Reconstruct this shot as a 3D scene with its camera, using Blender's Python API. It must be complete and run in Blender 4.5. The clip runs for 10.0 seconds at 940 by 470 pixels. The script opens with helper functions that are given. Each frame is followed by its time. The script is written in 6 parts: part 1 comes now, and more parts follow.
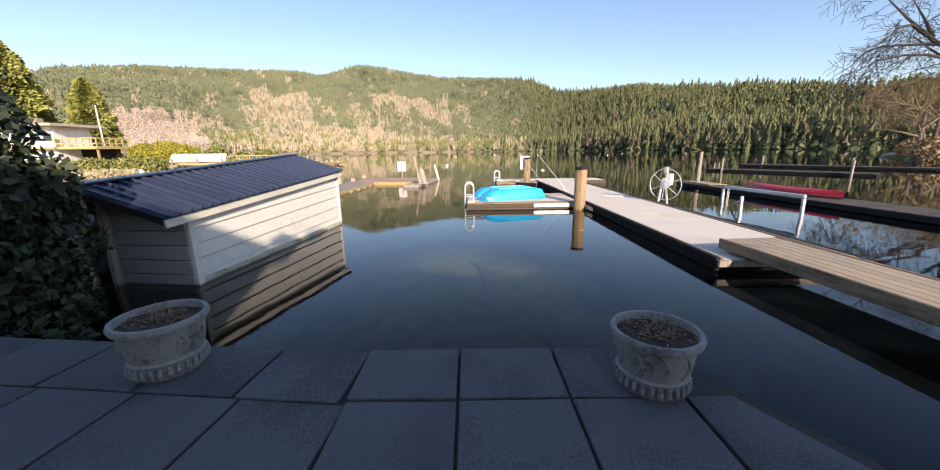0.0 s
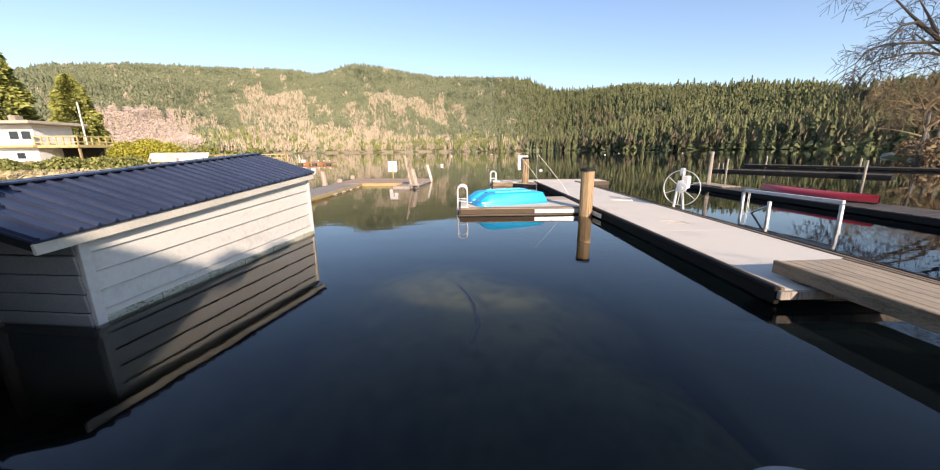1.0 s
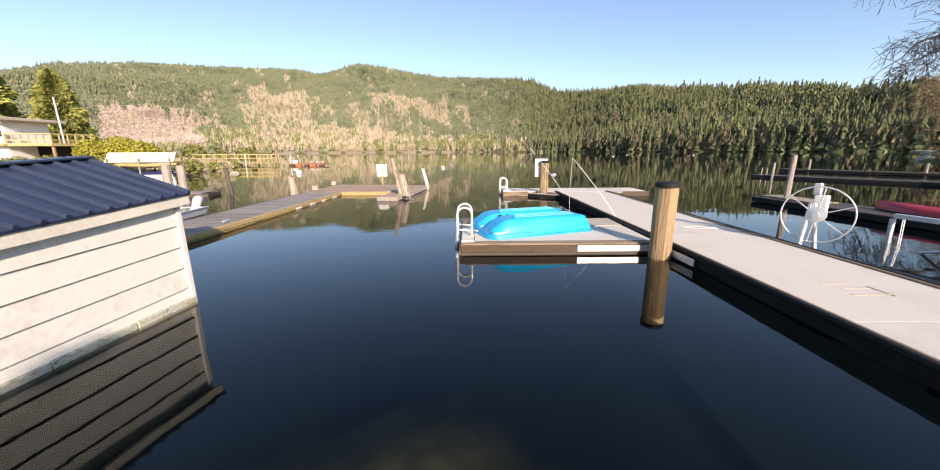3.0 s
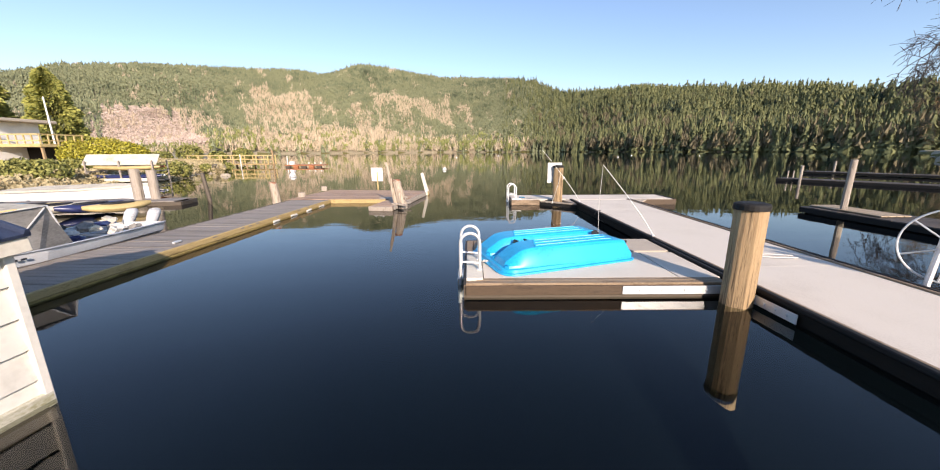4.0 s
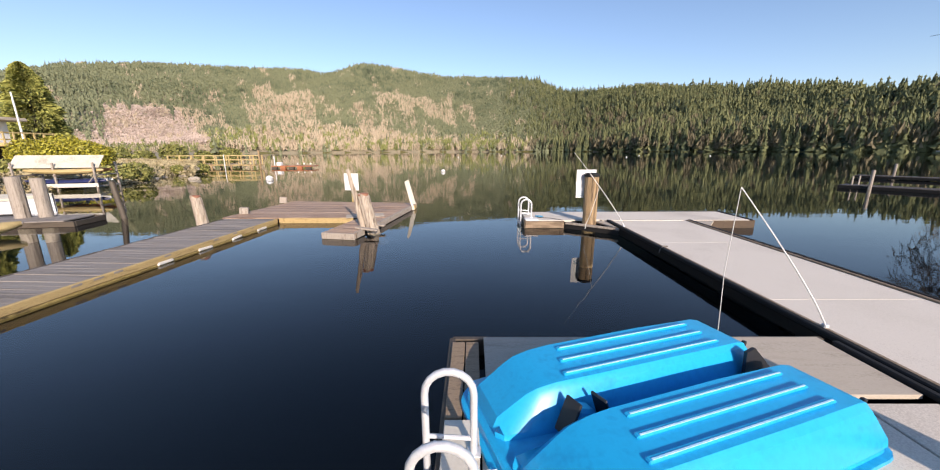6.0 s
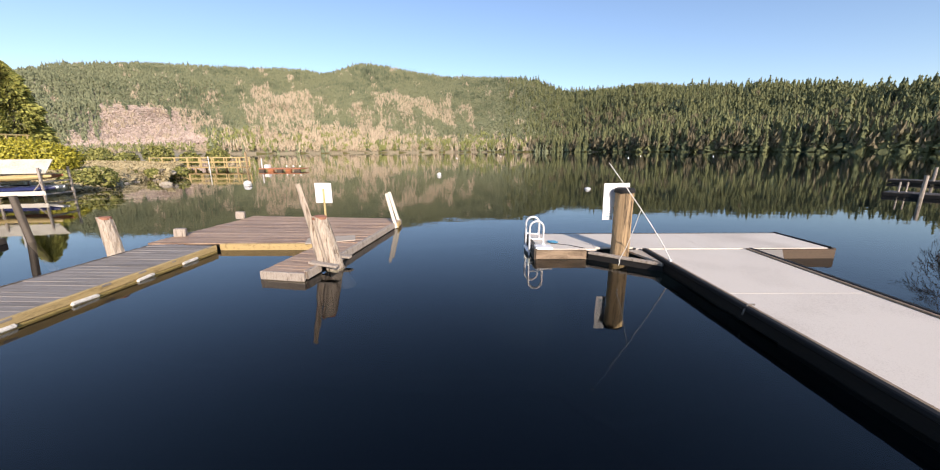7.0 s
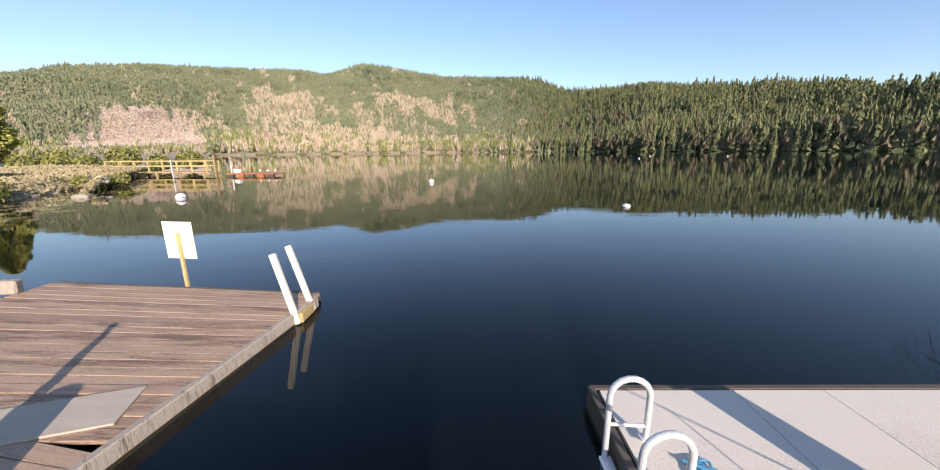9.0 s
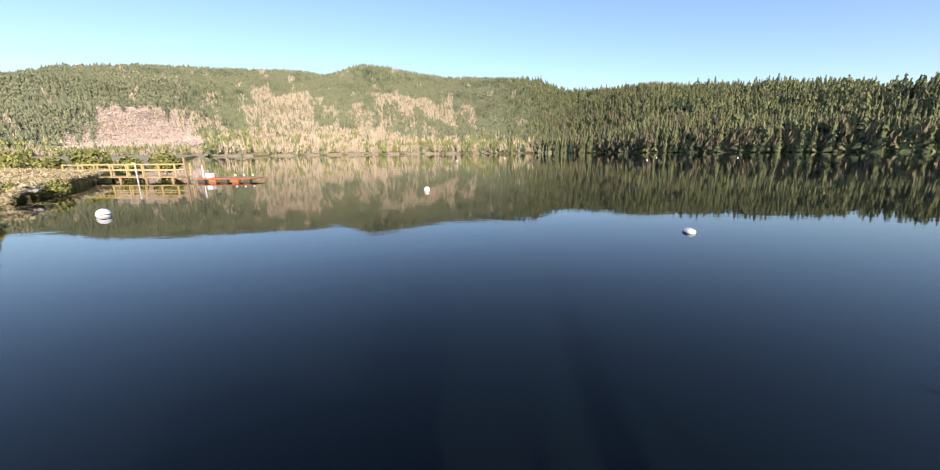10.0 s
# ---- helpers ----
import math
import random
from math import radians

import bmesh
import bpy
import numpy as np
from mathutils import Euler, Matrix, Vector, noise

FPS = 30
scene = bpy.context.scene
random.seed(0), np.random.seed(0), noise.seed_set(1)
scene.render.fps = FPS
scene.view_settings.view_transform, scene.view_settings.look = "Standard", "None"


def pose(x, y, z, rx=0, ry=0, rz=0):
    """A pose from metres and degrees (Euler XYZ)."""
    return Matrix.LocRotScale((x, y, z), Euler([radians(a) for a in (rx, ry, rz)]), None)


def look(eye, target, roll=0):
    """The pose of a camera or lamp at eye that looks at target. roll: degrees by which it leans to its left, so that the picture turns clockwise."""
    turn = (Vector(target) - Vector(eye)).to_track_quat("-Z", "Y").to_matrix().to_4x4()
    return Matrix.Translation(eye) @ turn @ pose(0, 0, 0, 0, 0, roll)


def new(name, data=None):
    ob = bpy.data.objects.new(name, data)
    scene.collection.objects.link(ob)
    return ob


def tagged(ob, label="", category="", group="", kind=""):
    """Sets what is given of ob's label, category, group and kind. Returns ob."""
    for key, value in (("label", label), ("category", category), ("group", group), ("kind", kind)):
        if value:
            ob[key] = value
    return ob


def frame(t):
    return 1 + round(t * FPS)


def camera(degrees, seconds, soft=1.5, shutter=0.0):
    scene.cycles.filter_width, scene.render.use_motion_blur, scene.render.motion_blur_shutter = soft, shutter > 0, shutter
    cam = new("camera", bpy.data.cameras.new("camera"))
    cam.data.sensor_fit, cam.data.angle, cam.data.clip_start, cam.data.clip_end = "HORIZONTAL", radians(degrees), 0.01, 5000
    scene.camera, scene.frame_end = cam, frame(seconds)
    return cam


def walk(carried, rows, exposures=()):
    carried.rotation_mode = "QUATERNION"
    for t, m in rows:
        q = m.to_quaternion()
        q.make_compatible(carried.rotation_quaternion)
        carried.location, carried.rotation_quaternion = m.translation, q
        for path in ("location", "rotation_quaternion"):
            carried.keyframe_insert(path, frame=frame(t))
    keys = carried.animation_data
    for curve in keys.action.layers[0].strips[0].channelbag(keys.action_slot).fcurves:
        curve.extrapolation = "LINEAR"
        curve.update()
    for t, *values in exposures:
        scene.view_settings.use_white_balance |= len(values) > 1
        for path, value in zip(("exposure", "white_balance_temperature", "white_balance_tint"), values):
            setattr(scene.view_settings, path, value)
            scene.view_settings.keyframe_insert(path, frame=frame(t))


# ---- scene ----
cam = camera(105.0, 10.0, soft=1.1)
PATH = [
    (0, (-0.172, 0.787, 1.925), (-0.166, 2.735, 1.47), -0.7),
    (0.5, (-0.129, 1.42, 1.924), (-0.108, 3.367, 1.467), -0.7),
    (1, (-0.072, 2.041, 1.912), (-0.046, 3.988, 1.454), -0.6),
    (1.5, (-0.054, 3.052, 1.873), (-0.034, 5.0, 1.418), -0.4),
    (2, (-0.027, 3.983, 1.848), (-0.024, 5.931, 1.393), -0.3),
    (2.5, (-0.039, 4.918, 1.875), (-0.026, 6.865, 1.421), -0.3),
    (4, (-0.143, 7.5, 2.04), (-0.142, 9.448, 1.586), -0.3),
    (4.5, (-0.101, 8.443, 2.044), (-0.108, 10.39, 1.587), -0.3),
    (5, (-0.075, 9.358, 2.063), (-0.087, 11.305, 1.607), -0.1),
    (5.5, (-0.057, 10.242, 2.066), (-0.072, 12.189, 1.61), -0.2),
    (7, (0.097, 13.531, 2.234), (0.088, 15.479, 1.779), -0.3),
    (7.5, (0.102, 14.774, 2.282), (0.092, 16.722, 1.828), -0.3),
    (8.5, (0.2, 17.536, 2.298), (0.182, 19.484, 1.844), -0.5),
    (9, (0.341, 19.006, 2.37), (0.32, 20.953, 1.916), -0.5),
    (10, (0.163, 23.103, 2.486), (0.143, 25.052, 2.036), -0.5),
]
EXPOSURES = [(0, 0.70, 6950, 19), (2.5, 0.69, 6900, 19), (4.5, 0.64, 6700, 19), (5.5, 0.41, 6600, 19), (7.5, 0.55, 6600, 18), (9, 0.57, 6550, 18), (10, 0.72, 6500, 17)]
walk(cam, [(t, look(eye, target, roll)) for t, eye, target, roll in PATH], EXPOSURES)

# ---- light ----
SUN_EL, SUN_ROT = radians(22), radians(159)
SUN_WAY = Vector((-math.sin(SUN_ROT) * math.cos(SUN_EL), -math.cos(SUN_ROT) * math.cos(SUN_EL), -math.sin(SUN_EL)))
world = bpy.data.worlds.new("sky")
scene.world = world
world.use_nodes = True
wn = world.node_tree
sky = wn.nodes.new("ShaderNodeTexSky")
sky.sky_type, sky.sun_disc = "NISHITA", False
sky.sun_elevation, sky.sun_rotation = SUN_EL, SUN_ROT
sky.air_density, sky.dust_density, sky.ozone_density = 1.0, 0.4, 2.6
wn.nodes["Background"].inputs["Strength"].default_value = 0.137
wn.links.new(sky.outputs[0], wn.nodes["Background"].inputs["Color"])
sun = new("sun", bpy.data.lights.new("sun", "SUN"))
sun.data.energy, sun.data.angle, sun.data.color = 4.6, radians(0.53), (1.0, 0.90, 0.76)
sun.matrix_world = look((0, 0, 0), SUN_WAY)


# ---- materials ----
def material(name, colors, rough=0.7, metal=0.0, scale=3.0, stretch=(1, 1, 1), fine=40.0, bump=0.15, per=0.0, island=False,
             rough_var=0.12, spec=0.5, coat=0.0):
    """A procedural surface: two or three colours mixed by broad and fine noise, with relief and uneven gloss."""
    m = bpy.data.materials.new(name)
    m.use_nodes = True
    n, l = m.node_tree.nodes, m.node_tree.links
    b = n["Principled BSDF"]
    co = n.new("ShaderNodeTexCoord")
    mp = n.new("ShaderNodeMapping")
    mp.inputs["Scale"].default_value = stretch
    l.new(co.outputs["Object"], mp.inputs["Vector"])
    if island:
        source = n.new("ShaderNodeNewGeometry").outputs["Random Per Island"]
    else:
        source = n.new("ShaderNodeObjectInfo").outputs["Random"]
    shift = n.new("ShaderNodeMath")
    shift.operation = "MULTIPLY"
    shift.inputs[1].default_value = 37.0 if not island else 0.0
    l.new(source, shift.inputs[0])
    broad, grain = n.new("ShaderNodeTexNoise"), n.new("ShaderNodeTexNoise")
    for t, s, d in ((broad, scale, 5), (grain, fine, 4)):
        t.noise_dimensions = "4D"
        t.inputs["Scale"].default_value, t.inputs["Detail"].default_value = s, d
        l.new(mp.outputs[0], t.inputs["Vector"])
        l.new(shift.outputs[0], t.inputs["W"])
    mix = n.new("ShaderNodeMath")
    mix.operation = "MULTIPLY_ADD"
    mix.inputs[1].default_value = 0.45
    l.new(grain.outputs[0], mix.inputs[0])
    half = n.new("ShaderNodeMath")
    half.operation = "MULTIPLY"
    half.inputs[1].default_value = 0.55
    l.new(broad.outputs[0], half.inputs[0])
    l.new(half.outputs[0], mix.inputs[2])
    out = mix.outputs[0]
    if per:
        off = n.new("ShaderNodeMath")
        off.operation = "MULTIPLY_ADD"
        off.inputs[1].default_value = per
        l.new(source, off.inputs[0])
        sub = n.new("ShaderNodeMath")
        sub.operation = "SUBTRACT"
        sub.inputs[1].default_value = per / 2
        l.new(out, sub.inputs[0])
        l.new(sub.outputs[0], off.inputs[2])
        out = off.outputs[0]
    ramp = n.new("ShaderNodeValToRGB")
    cs = [colors] if not isinstance(colors[0], (tuple, list)) else list(colors)
    if len(cs) == 1:
        cs = [tuple(v * 0.86 for v in cs[0]), tuple(min(1, v * 1.1) for v in cs[0])]
    ramp.color_ramp.elements[0].position, ramp.color_ramp.elements[1].position = 0.36, 0.64
    for i, c in enumerate(cs):
        if 0 < i < len(cs) - 1:
            e = ramp.color_ramp.elements.new(0.36 + 0.28 * i / (len(cs) - 1))
        else:
            e = ramp.color_ramp.elements[0 if i == 0 else -1]
        e.color = (*c, 1)
    l.new(out, ramp.inputs[0])
    l.new(ramp.outputs[0], b.inputs["Base Color"])
    b.inputs["Metallic"].default_value = metal
    b.inputs["Specular IOR Level"].default_value = spec
    b.inputs["Coat Weight"].default_value = coat
    rr = n.new("ShaderNodeMapRange")
    rr.inputs["To Min"].default_value, rr.inputs["To Max"].default_value = max(0.02, rough - rough_var), min(1, rough + rough_var)
    l.new(broad.outputs[0], rr.inputs["Value"])
    l.new(rr.outputs[0], b.inputs["Roughness"])
    if bump:
        bp = n.new("ShaderNodeBump")
        bp.inputs["Strength"].default_value, bp.inputs["Distance"].default_value = bump, 0.01
        l.new(grain.outputs[0], bp.inputs["Height"])
        l.new(bp.outputs[0], b.inputs["Normal"])
    return m


def water_material():
    """Still lake water: a clear greenish body that shows the bed where it is shallow, under a faint ripple."""
    m = bpy.data.materials.new("water")
    m.use_nodes = True
    n, l = m.node_tree.nodes, m.node_tree.links
    b = n["Principled BSDF"]
    b.inputs["Base Color"].default_value = (0.20, 0.235, 0.215, 1)
    b.inputs["Transmission Weight"].default_value = 1.0
    b.inputs["IOR"].default_value, b.inputs["Roughness"].default_value = 1.34, 0.006
    co = n.new("ShaderNodeTexCoord")
    mp = n.new("ShaderNodeMapping")
    mp.inputs["Scale"].default_value = (0.8, 2.2, 1)
    l.new(co.outputs["Object"], mp.inputs[0])
    w1, w2 = n.new("ShaderNodeTexNoise"), n.new("ShaderNodeTexNoise")
    w1.inputs["Scale"].default_value, w1.inputs["Detail"].default_value = 0.9, 3
    w2.inputs["Scale"].default_value, w2.inputs["Detail"].default_value = 6.0, 2
    for w in (w1, w2):
        l.new(mp.outputs[0], w.inputs["Vector"])
    add = n.new("ShaderNodeMath")
    add.operation = "MULTIPLY_ADD"
    add.inputs[1].default_value = 0.12
    l.new(w2.outputs[0], add.inputs[0])
    l.new(w1.outputs[0], add.inputs[2])
    bp = n.new("ShaderNodeBump")
    bp.inputs["Strength"].default_value, bp.inputs["Distance"].default_value = 0.10, 0.02
    l.new(add.outputs[0], bp.inputs["Height"])
    l.new(bp.outputs[0], b.inputs["Normal"])
    return m


WATER = water_material()
CONCRETE_DECK = material("light_deck_coating", ((0.52, 0.455, 0.375), (0.70, 0.63, 0.535), (0.62, 0.555, 0.465)), 0.9, scale=0.7, fine=90, bump=0.12)
DECK_RAW = material("weathered_plywood", ((0.36, 0.30, 0.23), (0.50, 0.43, 0.34), (0.44, 0.37, 0.29)), 0.85, scale=1.6, stretch=(1, 6, 6), fine=30, bump=0.2, per=0.2)
RUBBER = material("black_rubber_edge", (0.018, 0.017, 0.016), 0.7, scale=4, fine=60, bump=0.1, spec=0.25)
FASCIA = material("wet_dark_timber", ((0.055, 0.042, 0.03), (0.11, 0.085, 0.06), (0.075, 0.06, 0.042)), 0.6, scale=1.5, stretch=(1, 1, 8), fine=30, bump=0.25)
# Timber blackened for shade: dock fascia and the wall under the house deck.
SHADE_TIMBER = material("shade_black_timber", ((0.008, 0.007, 0.006), (0.022, 0.018, 0.014)), 0.8, scale=1.5, stretch=(1, 1, 8), fine=30, bump=0.25, spec=0.2)
TIMBER = material("tan_timber", ((0.13, 0.088, 0.052), (0.31, 0.225, 0.145), (0.22, 0.155, 0.095)), 0.75, scale=2, stretch=(1.2, 8, 8), fine=24, bump=0.25, per=0.15)
PILE = material("treated_pile_wood", ((0.035, 0.02, 0.01), (0.42, 0.29, 0.155), (0.26, 0.165, 0.085)), 0.8, scale=1.6, stretch=(9, 9, 0.3), fine=16, bump=0.8)
GREYWOOD = material("bleached_grey_wood", ((0.13, 0.10, 0.075), (0.42, 0.36, 0.295), (0.28, 0.232, 0.185)), 0.85, scale=3, stretch=(7, 7, 0.5), fine=24, bump=0.5)
PLANK = material("weathered_brown_planks", ((0.18, 0.108, 0.068), (0.47, 0.325, 0.22), (0.30, 0.198, 0.132)), 0.62, scale=1.6, stretch=(0.8, 9, 9), fine=22, bump=0.3, per=0.22)
WALKPLANK = material("grey_walk_planks", ((0.17, 0.145, 0.12), (0.30, 0.262, 0.225), (0.235, 0.205, 0.172)), 0.7, scale=1.6, stretch=(0.8, 9, 9), fine=22, bump=0.3, per=0.2)
DARKPLANK = material("dark_wet_planks", ((0.035, 0.028, 0.022), (0.085, 0.068, 0.052), (0.055, 0.044, 0.034)), 0.65, scale=1.6, stretch=(0.8, 9, 9), fine=22, bump=0.3, per=0.2)
CAPWOOD = material("yellowed_edge_timber", ((0.22, 0.15, 0.055), (0.50, 0.36, 0.16), (0.38, 0.27, 0.11)), 0.75, scale=1.8, stretch=(8, 1, 8), fine=22, bump=0.25)
RAMPWOOD = material("gangplank_boards", ((0.30, 0.225, 0.14), (0.46, 0.36, 0.25), (0.38, 0.29, 0.19)), 0.75, scale=1.6, stretch=(1, 9, 9), fine=22, bump=0.3, per=0.2)
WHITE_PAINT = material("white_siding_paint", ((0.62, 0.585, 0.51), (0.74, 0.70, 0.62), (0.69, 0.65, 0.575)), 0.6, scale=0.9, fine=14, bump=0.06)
CREAM_TRIM = material("cream_trim_paint", ((0.60, 0.55, 0.45), (0.74, 0.69, 0.58)), 0.6, scale=2, fine=30, bump=0.08)
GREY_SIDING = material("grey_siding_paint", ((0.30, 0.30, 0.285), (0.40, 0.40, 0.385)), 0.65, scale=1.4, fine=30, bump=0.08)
ALGAE = material("algae_stained_board", ((0.16, 0.15, 0.07), (0.55, 0.52, 0.42), (0.30, 0.28, 0.16)), 0.75, scale=3.2, stretch=(1, 1, 2), fine=22, bump=0.15)
ROOF_METAL = material("dark_blue_grey_metal_roof", ((0.032, 0.044, 0.080), (0.058, 0.074, 0.125)), 0.34, metal=0.25, scale=1.2, fine=60, bump=0.04, spec=0.6)
BLUE_PLASTIC = material("bright_blue_plastic", ((0.0, 0.30, 0.61), (0.0, 0.40, 0.73), (0.0, 0.35, 0.67)), 0.36, scale=1.2, fine=20, bump=0.015, coat=0.15)
WHITE_STREAK = material("scuffed_pale_blue_plastic", ((0.25, 0.62, 0.86), (0.62, 0.82, 0.92)), 0.4, scale=6, fine=50, bump=0.05)
BLACK_PLASTIC = material("black_plastic", (0.02, 0.02, 0.022), 0.45, scale=4, fine=50, bump=0.08)
ALU = material("brushed_white_aluminium", ((0.66, 0.66, 0.65), (0.80, 0.80, 0.79)), 0.34, metal=0.35, scale=4, fine=60, bump=0.03)
GALV = material("galvanised_steel", ((0.56, 0.57, 0.57), (0.74, 0.75, 0.75)), 0.5, metal=0.45, scale=5, fine=40, bump=0.05)
WHITE_BOARD = material("white_board", ((0.70, 0.69, 0.66), (0.80, 0.79, 0.77)), 0.55, scale=2, fine=40, bump=0.04)
PAVER = material("grey_concrete_paver", ((0.055, 0.056, 0.06), (0.115, 0.116, 0.12), (0.08, 0.081, 0.085)), 0.85, scale=1.7, fine=70, bump=0.25, per=0.14)
JOINT = material("dark_joint_soil", (0.045, 0.042, 0.038), 0.95, scale=6, fine=60, bump=0.4)
POT = material("grey_stoneware_pot", ((0.10, 0.095, 0.088), (0.27, 0.26, 0.24), (0.19, 0.182, 0.17)), 0.75, scale=4, fine=36, bump=0.35)
SOIL = material("dry_potting_soil", ((0.012, 0.009, 0.007), (0.07, 0.05, 0.036), (0.03, 0.022, 0.016)), 0.95, scale=22, fine=80, bump=0.9)
TWIG = material("dry_brown_twigs", ((0.16, 0.10, 0.06), (0.30, 0.20, 0.12)), 0.9, scale=9, fine=40, bump=0.2)
BARK = material("grey_brown_bark", ((0.10, 0.085, 0.07), (0.22, 0.19, 0.16)), 0.9, scale=4, stretch=(3, 3, 0.7), fine=20, bump=0.6)
ROPE = material("white_rope", (0.62, 0.60, 0.55), 0.85, scale=30, fine=120, bump=0.3)
NAVY = material("dark_blue_hull", ((0.015, 0.02, 0.07), (0.04, 0.05, 0.15)), 0.35, scale=2, fine=40, bump=0.03)
BLUE_ROPE = material("blue_rope", ((0.03, 0.16, 0.30), (0.10, 0.34, 0.50)), 0.8, scale=30, fine=120, bump=0.3)
YELLOW_PAINT = material("yellow_ochre_paint", ((0.43, 0.31, 0.12), (0.59, 0.455, 0.22)), 0.65, scale=2.5, fine=30, bump=0.1)
RED_PLASTIC = material("red_canoe_hull", ((0.32, 0.015, 0.02), (0.48, 0.03, 0.035)), 0.35, scale=2, fine=40, bump=0.04)
ORANGE = material("orange_float", ((0.34, 0.12, 0.05), (0.50, 0.20, 0.085)), 0.5, scale=2, fine=40, bump=0.05)
ROCK = material("shore_rock", ((0.13, 0.108, 0.075), (0.46, 0.40, 0.31), (0.25, 0.205, 0.15)), 0.9, scale=1.4, fine=12, bump=0.6, per=0.2)
GLASS_DARK = material("dark_window_glass", (0.03, 0.04, 0.05), 0.08, scale=2, fine=30, bump=0.0)
CANVAS = material("cream_canvas", ((0.38, 0.345, 0.27), (0.62, 0.57, 0.46), (0.52, 0.475, 0.38)), 0.85, scale=1.6, fine=20, bump=0.3)
GREY_CANVAS = material("grey_canvas", ((0.16, 0.15, 0.135), (0.30, 0.285, 0.26)), 0.85, scale=1.6, fine=20, bump=0.3)
BOAT_WHITE = material("white_gelcoat", ((0.62, 0.63, 0.64), (0.80, 0.80, 0.80)), 0.35, scale=1.5, fine=30, bump=0.03)


# ---- mesh helpers ----
def part(name, bm, mat, parent=None, label="", smooth=False):
    me = bpy.data.meshes.new(name)
    bm.normal_update()
    bm.to_mesh(me)
    bm.free()
    me.materials.append(mat)
    if smooth:
        me.polygons.foreach_set("use_smooth", [True] * len(me.polygons))
        try:
            me.set_sharp_from_angle(angle=radians(40))
        except AttributeError:
            pass
    ob = new(name, me)
    ob.parent = parent
    if label:
        tagged(ob, label)
    return ob


def share(name, mesh, parent, m):
    ob = new(name, mesh)
    ob.parent = parent
    ob.matrix_basis = m
    return ob


def thing(name, at, rz, label, category, group="", kind=""):
    ob = new(name)
    ob.empty_display_size = 0.2
    ob.matrix_basis = pose(*at, 0, 0, rz)
    return tagged(ob, label, category, group, kind)


def box(bm, c, s, rot=(0, 0, 0), bevel=0.0):
    """A box of size s about c, turned by degrees, with softened edges."""
    r = bmesh.ops.create_cube(bm, size=1.0)
    vs = r["verts"]
    if bevel:
        bmesh.ops.scale(bm, vec=s, verts=vs)
        es = list({e for v in vs for e in v.link_edges})
        rb = bmesh.ops.bevel(bm, geom=es, offset=bevel, segments=1, affect="EDGES", profile=0.5)
        vs = list({v for f in rb["faces"] for v in f.verts} | {v for v in vs if v.is_valid})
    else:
        bmesh.ops.scale(bm, vec=s, verts=vs)
    bmesh.ops.transform(bm, matrix=pose(*c, *rot), verts=vs)
    return vs


def one_box(c, s, rot=(0, 0, 0), bevel=0.0):
    bm = bmesh.new()
    box(bm, c, s, rot, bevel)
    return bm


def tube(bm, pts, radii, n=8, cap=True):
    """A tube through points with a radius at each (or one for all)."""
    pts = [Vector(p) for p in pts]
    if not isinstance(radii, (list, tuple)):
        radii = [radii] * len(pts)
    rings, ref = [], None
    for i, p in enumerate(pts):
        d = (pts[min(i + 1, len(pts) - 1)] - pts[max(i - 1, 0)]).normalized()
        if ref is None:
            ref = Vector((1, 0, 0)) if abs(d.x) < 0.8 else Vector((0, 1, 0))
        a = (ref - d * ref.dot(d)).normalized()
        ref = a
        b = d.cross(a)
        rings.append([bm.verts.new(p + (a * math.cos(2 * math.pi * k / n) + b * math.sin(2 * math.pi * k / n)) * radii[i]) for k in range(n)])
    for r0, r1 in zip(rings, rings[1:]):
        for k in range(n):
            bm.faces.new((r0[k], r0[(k + 1) % n], r1[(k + 1) % n], r1[k]))
    if cap:
        bm.faces.new(rings[0][::-1])
        bm.faces.new(rings[-1])
    return rings


def lathe(bm, prof, n=32):
    rings = [[bm.verts.new((r * math.cos(2 * math.pi * k / n), r * math.sin(2 * math.pi * k / n), z)) for k in range(n)] for r, z in prof]
    for r0, r1 in zip(rings, rings[1:]):
        for k in range(n):
            bm.faces.new((r0[k], r0[(k + 1) % n], r1[(k + 1) % n], r1[k]))
    return rings


def prism(bm, outline, z0, z1):
    """A flat slab from an outline, counter-clockwise."""
    lo = [bm.verts.new((x, y, z0)) for x, y in outline]
    hi = [bm.verts.new((x, y, z1)) for x, y in outline]
    k = len(outline)
    bm.faces.new(lo[::-1])
    bm.faces.new(hi)
    for i in range(k):
        bm.faces.new((lo[i], lo[(i + 1) % k], hi[(i + 1) % k], hi[i]))


def mesh_np(name, verts, faces, mat, smooth=False):
    """A mesh from arrays of vertices and triangles or quads."""
    me = bpy.data.meshes.new(name)
    k = faces.shape[1]
    me.vertices.add(len(verts))
    me.vertices.foreach_set("co", np.ascontiguousarray(verts, dtype=np.float32).ravel())
    me.loops.add(faces.size)
    me.loops.foreach_set("vertex_index", np.ascontiguousarray(faces, dtype=np.int32).ravel())
    me.polygons.add(len(faces))
    me.polygons.foreach_set("loop_start", np.arange(0, faces.size, k, dtype=np.int32))
    me.polygons.foreach_set("loop_total", np.full(len(faces), k, dtype=np.int32))
    if smooth:
        me.polygons.foreach_set("use_smooth", np.ones(len(faces), dtype=bool))
    me.update(calc_edges=True)
    me.validate()
    me.materials.append(mat)
    return new(name, me)


